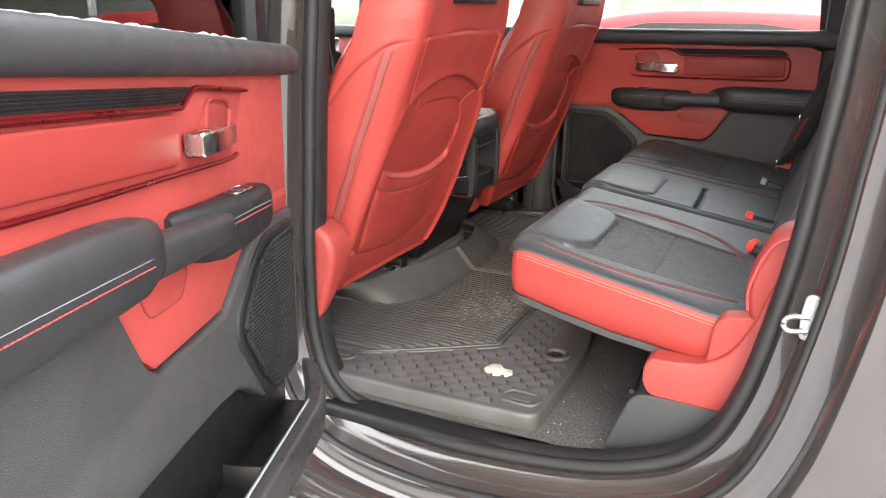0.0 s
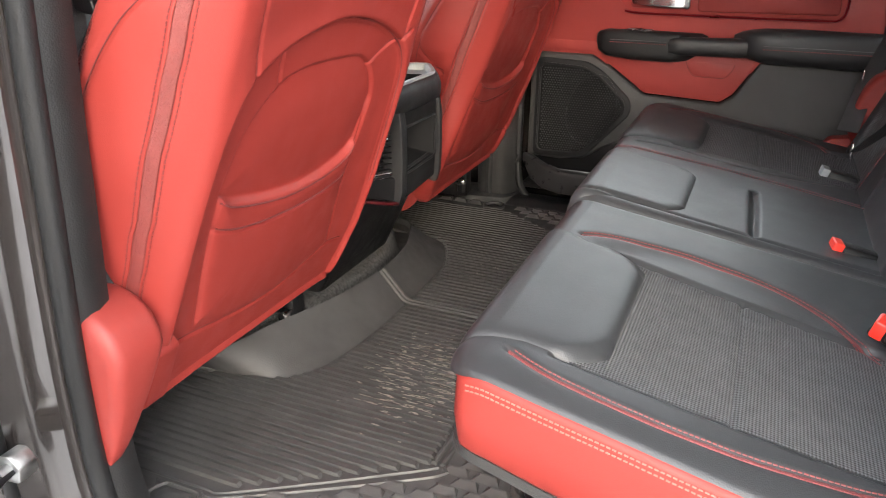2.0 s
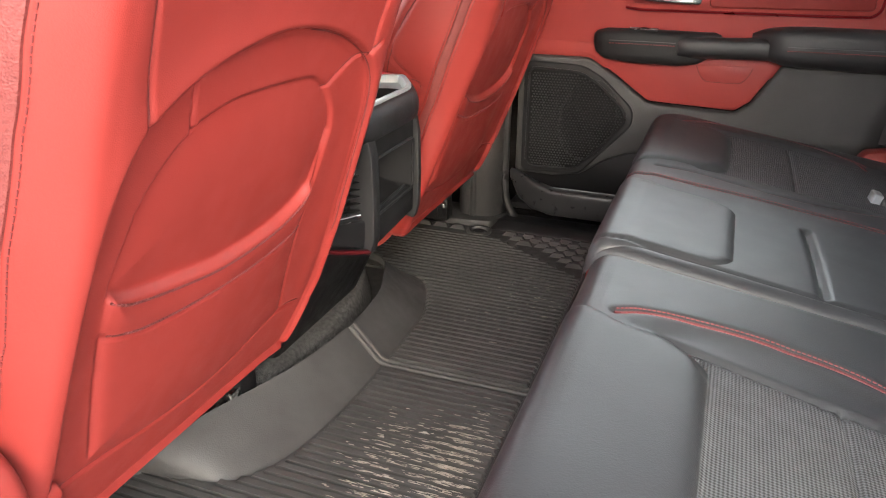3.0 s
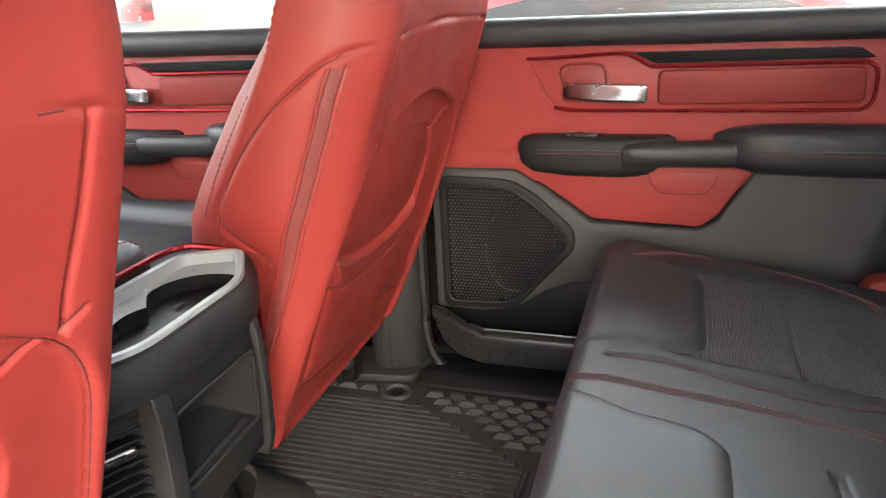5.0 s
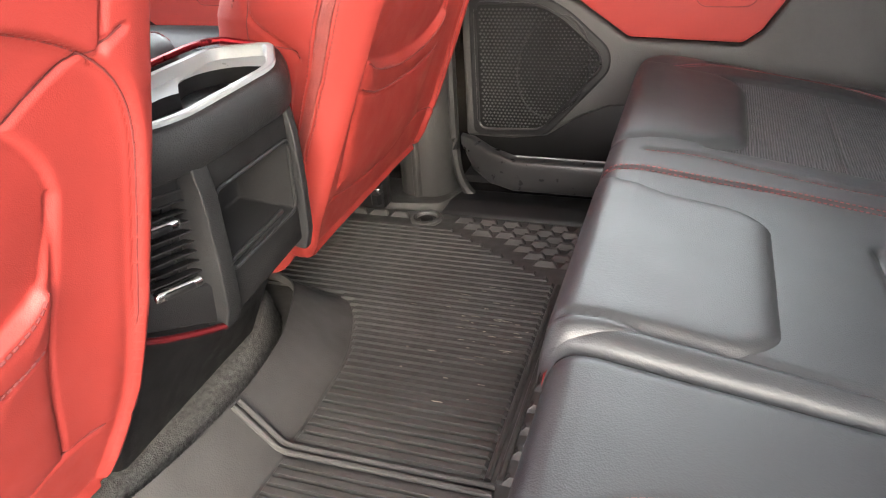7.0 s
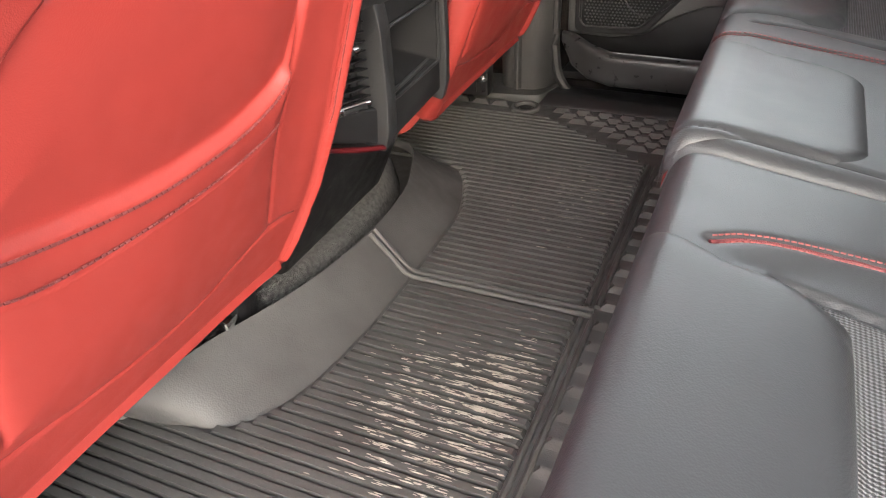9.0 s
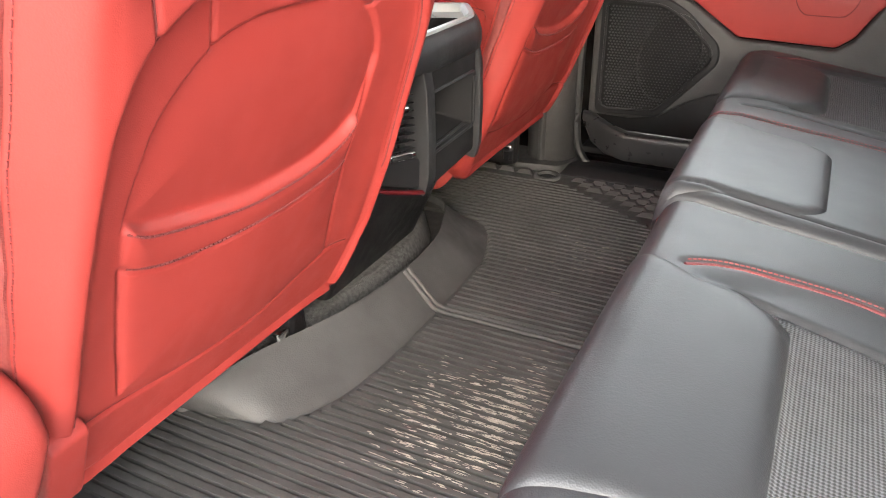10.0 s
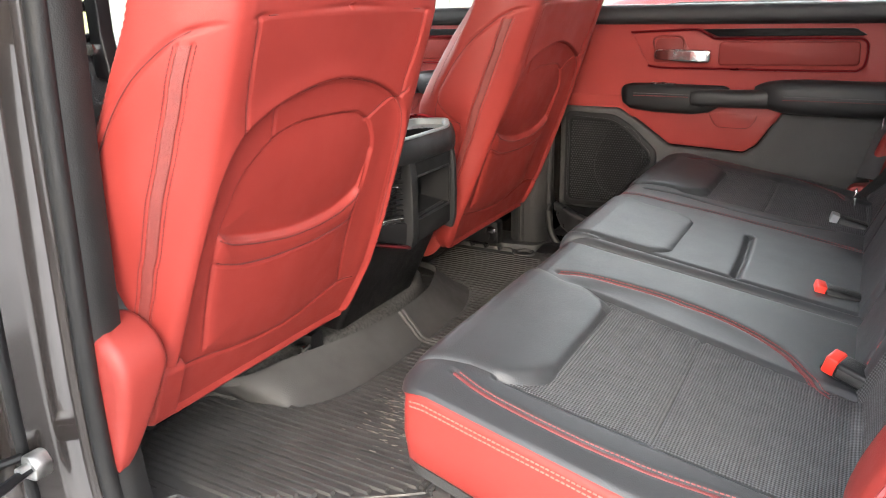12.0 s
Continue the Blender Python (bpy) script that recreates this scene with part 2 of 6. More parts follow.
def rounded(poly, r, seg=4):
    """A flat outline with its corners rounded off."""
    out = []
    k = len(poly)
    for i in range(k):
        a, b, c = (np.array(poly[(i + j) % k], float) for j in (-1, 0, 1))
        u, v = a - b, c - b
        d = min(r, 0.45 * np.linalg.norm(u), 0.45 * np.linalg.norm(v))
        p, q = b + u / np.linalg.norm(u) * d, b + v / np.linalg.norm(v) * d
        for t in np.linspace(0, 1, seg + 1):
            out.append(tuple((1 - t) ** 2 * p + 2 * t * (1 - t) * b + t * t * q))
    return out


def tube(pts, r, n=8, closed=False, flat=1.0, up=(0, 0, 1)):
    """A round bead along points."""
    p = np.array(pts, float)
    k = len(p)
    verts, faces = [], []
    for i in range(k):
        a = p[(i - 1) % k] if closed or i else p[i]
        b = p[(i + 1) % k] if closed or i < k - 1 else p[i]
        t = (b - a) / (np.linalg.norm(b - a) + 1e-9)
        side = np.cross(t, up)
        if np.linalg.norm(side) < 0.05:
            side = np.cross(t, (0, 1, 0.1))
        side /= np.linalg.norm(side)
        nor = np.cross(side, t)
        for j in range(n):
            w = 2 * math.pi * j / n
            verts.append(p[i] + side * r * math.cos(w) + nor * r * flat * math.sin(w))
    for i in range(k if closed else k - 1):
        for j in range(n):
            faces.append((i * n + j, i * n + (j + 1) % n, ((i + 1) % k) * n + (j + 1) % n, ((i + 1) % k) * n + j))
    if not closed:
        faces.append(tuple(range(n))[::-1])
        faces.append(tuple((k - 1) * n + j for j in range(n)))
    return verts, faces


def stitches(pts, step=0.006, length=0.004, r=0.0007):
    """Single stitches along a line: short threads with gaps."""
    p = np.array(pts, float)
    s = np.concatenate([[0], np.cumsum(np.linalg.norm(np.diff(p, axis=0), axis=1))])
    verts, faces = [], []
    for a in np.arange(0, s[-1] - length, step):
        q = [np.array([np.interp(a + d, s, p[:, j]) for j in range(3)]) for d in (0, length)]
        v, f = tube(q, r, 5)
        faces += [tuple(i + len(verts) for i in g) for g in f]
        verts += v
    return verts, faces


def joined(*many):
    verts, faces = [], []
    for v, f in many:
        faces += [tuple(i + len(verts) for i in g) for g in f]
        verts += list(v)
    return verts, faces


def grid(P, closed=False):
    """(verts, faces) of a sheet of points P[i, j]; closed: the rows join end to end."""
    a, b = P.shape[:2]
    idx = np.arange(a * b).reshape(a, b)
    faces = []
    for i in range(a - 1):
        for j in range(b if closed else b - 1):
            faces.append((idx[i, j], idx[i, (j + 1) % b], idx[i + 1, (j + 1) % b], idx[i + 1, j]))
    return P.reshape(-1, 3), faces


def some(verts, faces, keep):
    """The kept faces alone, with the vertices that they use."""
    keep = [f for f, k in zip(faces, keep) if k]
    used = sorted({i for f in keep for i in f})
    at = {u: i for i, u in enumerate(used)}
    return [verts[u] for u in used], [tuple(at[i] for i in f) for f in keep]


def away(q, line):
    """The distance of each point of q to a polyline, in as many dimensions as they have."""
    best = np.full(len(q), 1e9)
    for a, b in zip(line[:-1], line[1:]):
        d = b - a
        t = np.clip(((q - a) @ d) / (d @ d + 1e-12), 0, 1)
        best = np.minimum(best, np.linalg.norm(q - a - t[:, None] * d, axis=1))
    return best


def inside(q, poly):
    """Whether each flat point of q lies in the outline."""
    poly = np.array(poly)
    x, y = q[:, 0], q[:, 1]
    hit = np.zeros(len(q), bool)
    for (x0, y0), (x1, y1) in zip(poly, np.roll(poly, -1, 0)):
        cross = ((y0 > y) != (y1 > y)) & (x < (x1 - x0) * (y - y0) / (y1 - y0 + 1e-12) + x0)
        hit ^= cross
    return hit


def ease(d, w):
    """Soft step: 0 well below zero, 1 well above, over about w."""
    return 1 / (1 + np.exp(-np.clip(d / w * 4, -40, 40)))


# ---- setting: ground and cab shell ----
FLOOR = 0.66      # top of the rubber mat
PAN = 0.625       # carpeted floor of the cab

g = np.linspace(-1, 1, 61)
gx, gy = np.meshgrid(np.sign(g) * np.abs(g) ** 3 * 400, np.sign(g) * np.abs(g) ** 3 * 400, indexing="ij")
gz = np.array([[0.02 * noise.noise((x * 0.7, y * 0.7, 0)) for x, y in zip(r, s)] for r, s in zip(gx, gy)])
# mostly unseen ground, coloured pale so that it throws light into the cab
tagged(part("ground", grid(np.stack([gx, gy, gz], 2)), ASPHALT), "parking lot made pale to bounce light into the cab", "ground", kind="structure")


def offset_loop(loop, d):
    """A flat closed outline (anticlockwise) moved outwards by d."""
    a = np.roll(loop, 1, 0)
    b = np.roll(loop, -1, 0)
    t = b - a
    t /= np.linalg.norm(t, axis=1)[:, None] + 1e-9
    return loop + np.stack([t[:, 1], -t[:, 0]], 1) * d


# the rear door opening on the driver's side: outline (x, z), anticlockwise as seen with x to the right
OPENING = spline([(-0.865, 1.30), (-0.880, 1.10), (-0.892, 0.90), (-0.886, 0.74), (-0.842, 0.635), (-0.74, 0.598), (-0.53, 0.600), (-0.30, 0.625), (-0.15, 0.675),
                  (-0.075, 0.74), (-0.035, 0.83), (-0.01, 0.94), (0.012, 1.08), (0.024, 1.22), (0.034, 1.36), (0.03, 1.52), (-0.05, 1.70), (-0.25, 1.765),
                  (-0.60, 1.765), (-0.79, 1.72), (-0.840, 1.50)], 160, closed=True)


def opening_y(loop, y):
    """How deep the frame lies: nearer the cab's middle at the pillar in front."""
    lean = np.clip((-loop[:, 0] - 0.55) / 0.3, 0, 1) * 0.035
    return np.full(len(loop), y) + lean * (1 if y > -0.9 else 0.3)


def frame_ring(steps):
    rows = []
    for d, y in steps:
        l = offset_loop(OPENING, d)
        rows.append(np.stack([l[:, 0], opening_y(l, y), l[:, 1]], 1))
    return np.array(rows)


body = thing("wall_driver_side", "dark grey metallic pickup cab side with open rear doorway", "vehicle body", (-0.4, -0.93, 0.45), kind="structure")
ring = frame_ring([(-0.004, -0.76), (0.0, -0.785), (0.012, -0.80), (0.016, -0.815), (0.034, -0.822), (0.045, -0.835), (0.05, -0.872), (0.056, -0.88), (0.082, -0.884),
                   (0.092, -0.892), (0.097, -0.93), (0.105, -0.94), (0.13, -0.943)])
far = offset_loop(OPENING, 0.13)
big = np.stack([np.clip((far[:, 0] + 0.42) * 4.2, -1.55, 2.4) - 0.42, np.full(len(far), -0.95), np.clip((far[:, 1] - 1.1) * 2.6, -0.62, 0.8) + 1.1], 1)
ring = np.concatenate([ring, big[None]])
part("door_frame", grid(ring, True), PAINT, body)
for name, d, y, r in (("inner_door_seal", 0.002, -0.795, 0.0125), ("outer_door_seal", 0.052, -0.868, 0.008)):
    l = offset_loop(OPENING, d)
    part(name, tube(np.stack([l[:, 0], opening_y(l, y), l[:, 1]], 1), r, 10, True, up=(0, 1, 0)), SEAL, body, "black rubber weatherstrip")
l = offset_loop(OPENING, -0.006)
lip = np.array([np.stack([offset_loop(OPENING, d)[:, 0], opening_y(l, y), offset_loop(OPENING, d)[:, 1]], 1) for d, y in ((-0.004, -0.79), (-0.010, -0.78), (-0.012, -0.765), (-0.006, -0.745), (0.03, -0.735))])
part("pinch_trim", grid(lip, True), SEAL, body, "black rubber pinch trim")

striker = thing("door_striker", "zinc plated steel door latch striker on grey pillar", "latch", (0.045, -0.84, 1.0))
part("plate", prism(rounded([(0.032, 0.963), (0.054, 0.963), (0.058, 1.0), (0.054, 1.034), (0.034, 1.034), (0.03, 1.0)], 0.009), "y", -0.842, -0.834, 0.003), STEEL, striker)
part("loop", tube(spline([(0.042, -0.842, 0.979), (0.018, -0.846, 0.977), (0.010, -0.847, 0.988), (0.018, -0.846, 0.999), (0.042, -0.842, 1.0)], 24), 0.0042, 8), STEEL, striker)
for z in (0.972, 1.023):
    part("screw", tube([(0.045, -0.848, z), (0.045, -0.84, z)], 0.0065, 6), STEEL, striker)

check = thing("door_check_strap", "black door check strap with steel bracket", "hinge", (-0.925, -0.81, 0.83))
part("bracket", prism(rounded([(-0.935, 0.822), (-0.905, 0.826), (-0.900, 0.846), (-0.912, 0.860), (-0.930, 0.856)], 0.006), "y", -0.845, -0.822, 0.003), STEEL, check)
part("pivot_pin", tube([(-0.917, -0.858, 0.842), (-0.917, -0.820, 0.842)], 0.008, 10), STEEL, check)
part("strap", tube([(-0.918, -0.835, 0.842), (-0.905, -0.90, 0.838), (-0.870, -0.98, 0.830), (-0.83, -1.04, 0.825)], 0.009, 8, flat=0.5), DARK, check)
part("upper_strap", tube([(-0.935, -0.84, 0.85), (-0.955, -0.90, 0.85), (-0.965, -0.96, 0.845)], 0.006, 8), DARK, check)

sill = thing("sill_plate", "smooth black plastic door sill plate", "sill", (-0.5, -0.78, PAN), kind="structure")
part("plate", prism(rounded([(-0.87, -0.80), (-0.30, -0.80), (-0.12, -0.77), (-0.12, -0.735), (-0.87, -0.735)], 0.02), "z", 0.58, 0.614, 0.012, 4), DARK, sill)

step = thing("running_board", "black side step board with grip ribs", "side step", (-0.4, -1.08, 0.45))
part("board", box(-1.6, 0.9, -1.16, -0.99, 0.40, 0.44, 0.012, 3), PLASTIC, step)
for x in (-1.3, -0.4, 0.5):
    part("support", box(x - 0.03, x + 0.03, -1.02, -0.88, 0.41, 0.475, 0.006), DARK, step)
for i in range(7):
    part("grip_rib", box(-1.5, 0.8, -1.145 + i * 0.021, -1.137 + i * 0.021, 0.438, 0.446, 0.002, 1), RUBBER, step)

# floor pan, tunnel and closing walls of the cab
tx = np.concatenate([np.linspace(-2.4, -1.05, 20), np.linspace(-1.04, -0.90, 40), np.linspace(-0.86, 0.45, 18)])
ty = np.linspace(-0.748, 0.80, 90)
X, Y = np.meshgrid(tx, ty, indexing="ij")
edge_x = np.interp(Y, [-0.45, -0.40, -0.39, -0.29, -0.15, 0.0, 0.12, 0.193, 0.26, 0.29, 0.32], [-1.3, -1.2, -1.05, -1.015, -0.97, -0.95, -0.955, -0.975, -1.01, -1.1, -1.3])
tunnel = 0.088 * ease(edge_x - X, 0.02) + 0.05 * ease(-1.15 - X, 0.2)
Z = PAN + tunnel
tagged(part("floor", grid(np.stack([X, Y, Z], 2)), CARPET), "charcoal carpeted cab floor with dirt specks", "floor", kind="structure")
tagged(part("underbody", box(-2.4, 1.3, -0.76, 0.90, 0.46, 0.60, 0.02), DARK), "black painted cab underbody", "underbody", kind="structure")
tagged(part("ceiling", box(-2.2, 0.55, -0.80, 0.80, 1.86, 1.90, 0.01), LINER), "light grey cloth cab headliner", "ceiling", kind="structure")
rear = thing("wall_rear", "black trimmed rear cab wall with window", "wall", (0.45, 0, 0.66), kind="structure")
part("panel", box(0.40, 0.46, -0.85, 0.85, 0.60, 1.36, 0.01), DARK, rear)
part("header", box(0.40, 0.46, -0.85, 0.85, 1.74, 1.90, 0.01), LINER, rear)
for s in (-1, 1):
    part("post", box(0.40, 0.46, min(s * 0.70, s * 0.85), max(s * 0.70, s * 0.85), 1.362, 1.738, 0.01), DARK, rear)

# passenger side of the cab: sill, pillars, upper frames
wall = thing("wall_passenger_side", "dark trimmed passenger side cab wall with pillars", "wall", (-0.4, 0.9, 0.6), kind="structure")
part("outer_skin", box(-2.2, 1.3, 0.93, 0.96, 0.45, 1.29, 0.01), PAINT, wall)
part("inner_sill", prism(rounded([(0.70, 0.615), (0.775, 0.615), (0.785, 0.66), (0.775, 0.668), (0.72, 0.668), (0.69, 0.648)], 0.012), "x", -2.0, 0.05, 0.002), DARK, wall)
part("b_pillar_lower", prism(rounded([(-0.985, 0.80), (-0.985, 0.74), (-0.965, 0.715), (-0.90, 0.715), (-0.872, 0.745), (-0.862, 0.80)], 0.02), "z", 0.655, 1.33, 0.003), PLASTIC, wall)
part("pillar_ridge", prism(rounded([(-0.945, 0.72), (-0.945, 0.709), (-0.935, 0.707), (-0.925, 0.72)], 0.003), "z", 0.66, 1.0, 0.002), PLASTIC, wall)
part("pillar_foot", prism(rounded([(-1.06, 0.80), (-1.05, 0.70), (-0.99, 0.675), (-0.88, 0.69), (-0.855, 0.76), (-0.855, 0.80)], 0.02), "z", 0.63, 0.672, 0.008), PLASTIC, wall)
part("b_pillar_upper", box(-0.985, -0.872, 0.79, 0.93, 1.332, 1.86, 0.012), DARK, wall)
part("c_pillar", box(-0.005, 0.45, 0.80, 0.93, 0.62, 1.86, 0.015), DARK, wall)
part("roof_rail", box(-2.1, 0.46, 0.76, 0.93, 1.76, 1.862, 0.02), LINER, wall)
part("door_seal", tube(spline([(-0.866, 0.775, 1.30), (-0.868, 0.765, 1.0), (-0.868, 0.762, 0.76), (-0.845, 0.762, 0.672), (-0.78, 0.765, 0.652), (-0.4, 0.768, 0.652), (-0.05, 0.77, 0.66)], 60), 0.011, 8), SEAL, wall, "black rubber weatherstrip")
part("upper_rail_driver", box(-2.1, 0.46, -0.93, -0.76, 1.80, 1.862, 0.02), LINER, wall)

front = thing("wall_front", "dark firewall below the windscreen", "wall", (-2.2, 0, 0.6), kind="structure")
part("firewall", box(-2.25, -2.2, -0.93, 0.93, 0.60, 1.25, 0.01), DARK, front)
for s in (-1, 1):
    part("a_pillar", tube([(-2.2, s * 0.88, 1.2), (-1.75, s * 0.80, 1.86)], 0.045, 8), DARK, front)

dash = thing("dashboard", "black dashboard with soft padded top", "dashboard", (-2.0, 0, 0.9))
part("body", prism(rounded([(-2.2, 0.95), (-1.85, 1.0), (-1.80, 1.12), (-1.85, 1.24), (-2.0, 1.28), (-2.2, 1.27)], 0.03), "y", -0.80, 0.80, 0.01), BLACK_SOFT, dash)
part("centre_screen", box(-1.815, -1.79, -0.14, 0.10, 1.02, 1.24, 0.006), DARK, dash)
part("glove_lid", box(-1.83, -1.805, 0.20, 0.70, 1.03, 1.15, 0.01), BLACK_SOFT, dash)
wheel = thing("steering_wheel", "black leather steering wheel on column", "steering wheel", (-1.62, -0.41, 1.1))
th = np.linspace(0, 2 * math.pi, 40, endpoint=False)
part("rim", tube(np.stack([-1.62 + 0.07 * np.sin(th), -0.41 + 0.185 * np.cos(th), 1.13 + 0.17 * np.sin(th)], 1), 0.016, 8, True), BLACK, wheel)
part("hub", box(-1.66, -1.61, -0.49, -0.33, 1.07, 1.18, 0.02), DARK, wheel)
part("column", tube([(-1.64, -0.41, 1.12), (-1.85, -0.41, 1.08)], 0.04, 10), DARK, wheel)
for s in (-1, 1):
    part("spoke", box(-1.645, -1.62, -0.41 + min(s * 0.06, s * 0.18), -0.41 + max(s * 0.06, s * 0.18), 1.10, 1.135, 0.006), DARK, wheel)


# ---- doors ----
def dprism(poly, w0, w1, sgn, r=0.004, seg=2):
    return prism(poly, "y", -w0 * sgn, -w1 * sgn, r, seg)


def loft_along(sections):
    """A closed skin through equal loops of points, capped at both ends."""
    P = np.array(sections)
    v, f = grid(P, True)
    k = P.shape[1]
    f = f + [tuple(range(k))[::-1], tuple((len(P) - 1) * k + i for i in range(k))]
    bm = bmesh.new()
    vs = [bm.verts.new(p) for p in v]
    for q in f:
        bm.faces.new([vs[i] for i in q])
    return bm


def oval(cw, cz, hw, hz, n=20, power=2.6):
    a = np.linspace(0, 2 * math.pi, n, endpoint=False)
    return np.stack([cw + hw * np.sign(np.cos(a)) * np.abs(np.cos(a)) ** (2 / power), cz + hz * np.sign(np.sin(a)) * np.abs(np.sin(a)) ** (2 / power)], 1)


def arm_piece(stations, sgn, n=24, power=2.6):
    """Padded bar along u: stations of (u, w middle, z middle, half depth, half height)."""
    rows = []
    for u, cw, cz, hw, hz in stations:
        rows.append([(u, -w * sgn, z) for w, z in oval(cw, cz, hw, hz, n, power)])
    return loft_along(rows)


GRILLE = [(0.035, 1.045), (0.16, 1.04), (0.205, 1.015), (0.272, 0.955), (0.275, 0.925), (0.165, 0.80), (0.035, 0.795)]
SPEAKER = [(0.02, 1.060), (0.165, 1.056), (0.215, 1.028), (0.29, 0.960), (0.292, 0.920), (0.172, 0.784), (0.02, 0.778)]
LOW_RED = [(0.004, 1.078), (0.175, 1.078), (0.235, 1.04), (0.32, 0.98), (0.515, 0.972), (0.545, 0.995), (0.60, 1.085), (0.60, 1.11), (0.004, 1.11)]
RECESS = [(0.20, 1.279), (0.375, 1.286), (0.42, 1.264), (0.752, 1.266), (0.768, 1.252), (0.764, 1.20), (0.752, 1.19), (0.262, 1.188), (0.238, 1.21)]


def door_panel(d, sgn, rear=True):
    """The trimmed inside of a door, in door coordinates, under the thing d."""
    end = 0.95
    part("shell", dprism(rounded([(0.0, 0.67), (end - 0.12, 0.67), (end - 0.02, 0.80), (end, 1.0), (end, 1.335), (0.0, 1.335)], 0.03), -0.095, -0.02, sgn, 0.006), PAINT, d, "dark grey painted door shell")
    part("upper_panel", dprism(rounded([(0.004, 1.05), (end - 0.012, 1.05), (end - 0.012, 1.31), (0.004, 1.31)], 0.012), -0.022, 0.004, sgn, 0.004), RED_SOFT, d, "red padded vinyl")
    # belt pad with its rounded shoulder
    bar = [(u, 0.0, 1.325 if u < end - 0.13 else 1.32, 0.034, 0.026 if u < end - 0.13 else 0.034) for u in np.linspace(0.0, end, 30)]
    part("belt_pad", arm_piece(bar, sgn), BELT_VINYL, d, "black soft padded sill")
    # recess with its trims
    part("pull_recess", dprism(rounded(RECESS, 0.012), 0.003, 0.006, sgn, 0.002), RED_SOFT, d)
    part("insert_pad", dprism(rounded([(0.43, 1.256), (0.752, 1.258), (0.756, 1.2), (0.43, 1.196)], 0.012), 0.004, 0.014, sgn, 0.005, 3), RED, d, "red leather insert")
    part("accent_strip", dprism(rounded([(0.385, 1.287), (0.735, 1.289), (0.765, 1.272), (0.425, 1.268)], 0.006), 0.004, 0.014, sgn, 0.003), DARK, d, "patterned black accent strip")
    for i in range(5):
        z = 1.2715 + i * 0.0034
        part("strip_rib", tube([(0.42 - i * 0.006, -0.0145 * sgn, z), (0.755 - i * 0.003, -0.0145 * sgn, z + 0.001)], 0.0011, 5), DARK, d)
    loop = [(0.20, 1.279), (0.29, 1.283), (0.365, 1.286), (0.38, 1.284), (0.398, 1.275), (0.413, 1.266), (0.43, 1.263), (0.59, 1.264), (0.735, 1.265), (0.755, 1.263), (0.766, 1.254), (0.769, 1.235), (0.768, 1.213), (0.764, 1.199), (0.752, 1.190),
            (0.735, 1.188), (0.60, 1.187), (0.45, 1.187), (0.32, 1.187), (0.275, 1.188), (0.250, 1.192)]
    part("red_trim", tube(spline([(u, -0.0130 * sgn, z) for u, z in loop], 170), 0.0032, 8), RED_TRIM, d, "glossy red metallic trim line")
    # handle and its cup
    part("handle_cup", dprism(rounded([(0.268, 1.262), (0.34, 1.265), (0.352, 1.235), (0.40, 1.232), (0.40, 1.2), (0.262, 1.2)], 0.012), 0.005, 0.008, sgn, 0.002), RED_PLASTIC, d)
    part("cup_rim", tube(spline([(0.268, -0.009 * sgn, 1.225), (0.262, -0.009 * sgn, 1.262), (0.30, -0.009 * sgn, 1.27), (0.335, -0.009 * sgn, 1.265), (0.343, -0.009 * sgn, 1.235)], 30), 0.003, 6), RED_PLASTIC, d)
    hs = [(0.266, 0.014, 1.222, 0.003, 0.007), (0.272, 0.017, 1.222, 0.006, 0.012), (0.32, 0.022, 1.221, 0.009, 0.015), (0.36, 0.024, 1.220, 0.010, 0.0155), (0.410, 0.023, 1.219, 0.014, 0.0155), (0.4135, 0.023, 1.219, 0.0115, 0.013)]
    part("door_handle", arm_piece(hs, sgn, 32, 7.0), CHROME, d, "satin chrome pull handle")
    # lower red field and dark lower panel
    part("lower_red_panel", dprism(LOW_RED, -0.02, 0.006, sgn, 0.006), RED_SOFT, d, "red vinyl")
    part("access_cover", dprism(rounded([(0.42, 1.072), (0.54, 1.072), (0.527, 1.045), (0.51, 1.035), (0.45, 1.035), (0.432, 1.045)], 0.008), 0.006, 0.0066, sgn, 0.0003), RED_SOFT, d)
    part("cover_joint", tube(spline([(u, -0.0066 * sgn, z) for u, z in ((0.42, 1.07), (0.428, 1.052), (0.44, 1.038), (0.455, 1.035), (0.51, 1.035), (0.524, 1.040), (0.535, 1.055), (0.54, 1.07))], 40), 0.0008, 6), THREAD_MAROON, d, "thin dark joint line")
    low = [(0.80, 0.69), (0.90, 0.78), (0.935, 0.90), (0.938, 1.082), (0.60, 1.082), (0.545, 0.99), (0.515, 0.968), (0.32, 0.976), (0.235, 1.037), (0.175, 1.074), (0.004, 1.074)]
    # the foot of the panel is open over the map pocket on a rear door
    low += [(0.004, 0.775), (0.10, 0.772), (0.17, 0.782), (0.235, 0.825), (0.29, 0.848), (0.36, 0.855), (0.60, 0.852), (0.645, 0.835), (0.675, 0.79), (0.70, 0.69)] if rear else [(0.004, 0.69)]
    part("lower_panel", dprism(low, -0.02, 0.013, sgn, 0.008, 3), DOOR_PLASTIC, d, "charcoal grained plastic")
    part("speaker_surround", dprism(rounded(SPEAKER, 0.02), 0.008, 0.018, sgn, 0.005, 3), BLACK_SOFT, d)
    part("speaker_grille", dprism(rounded(GRILLE, 0.02), 0.014, 0.024, sgn, 0.004), DARK_MATTE, d, "black perforated speaker grille")
    ring_pts = [(u, -0.0225 * sgn, z) for u, z in rounded(GRILLE, 0.02, 5)]
    part("grille_rim", tube(ring_pts, 0.0035, 6, True), BLACK_SOFT, d)
    # the grille's raised dots and the round driver behind it
    dots = []
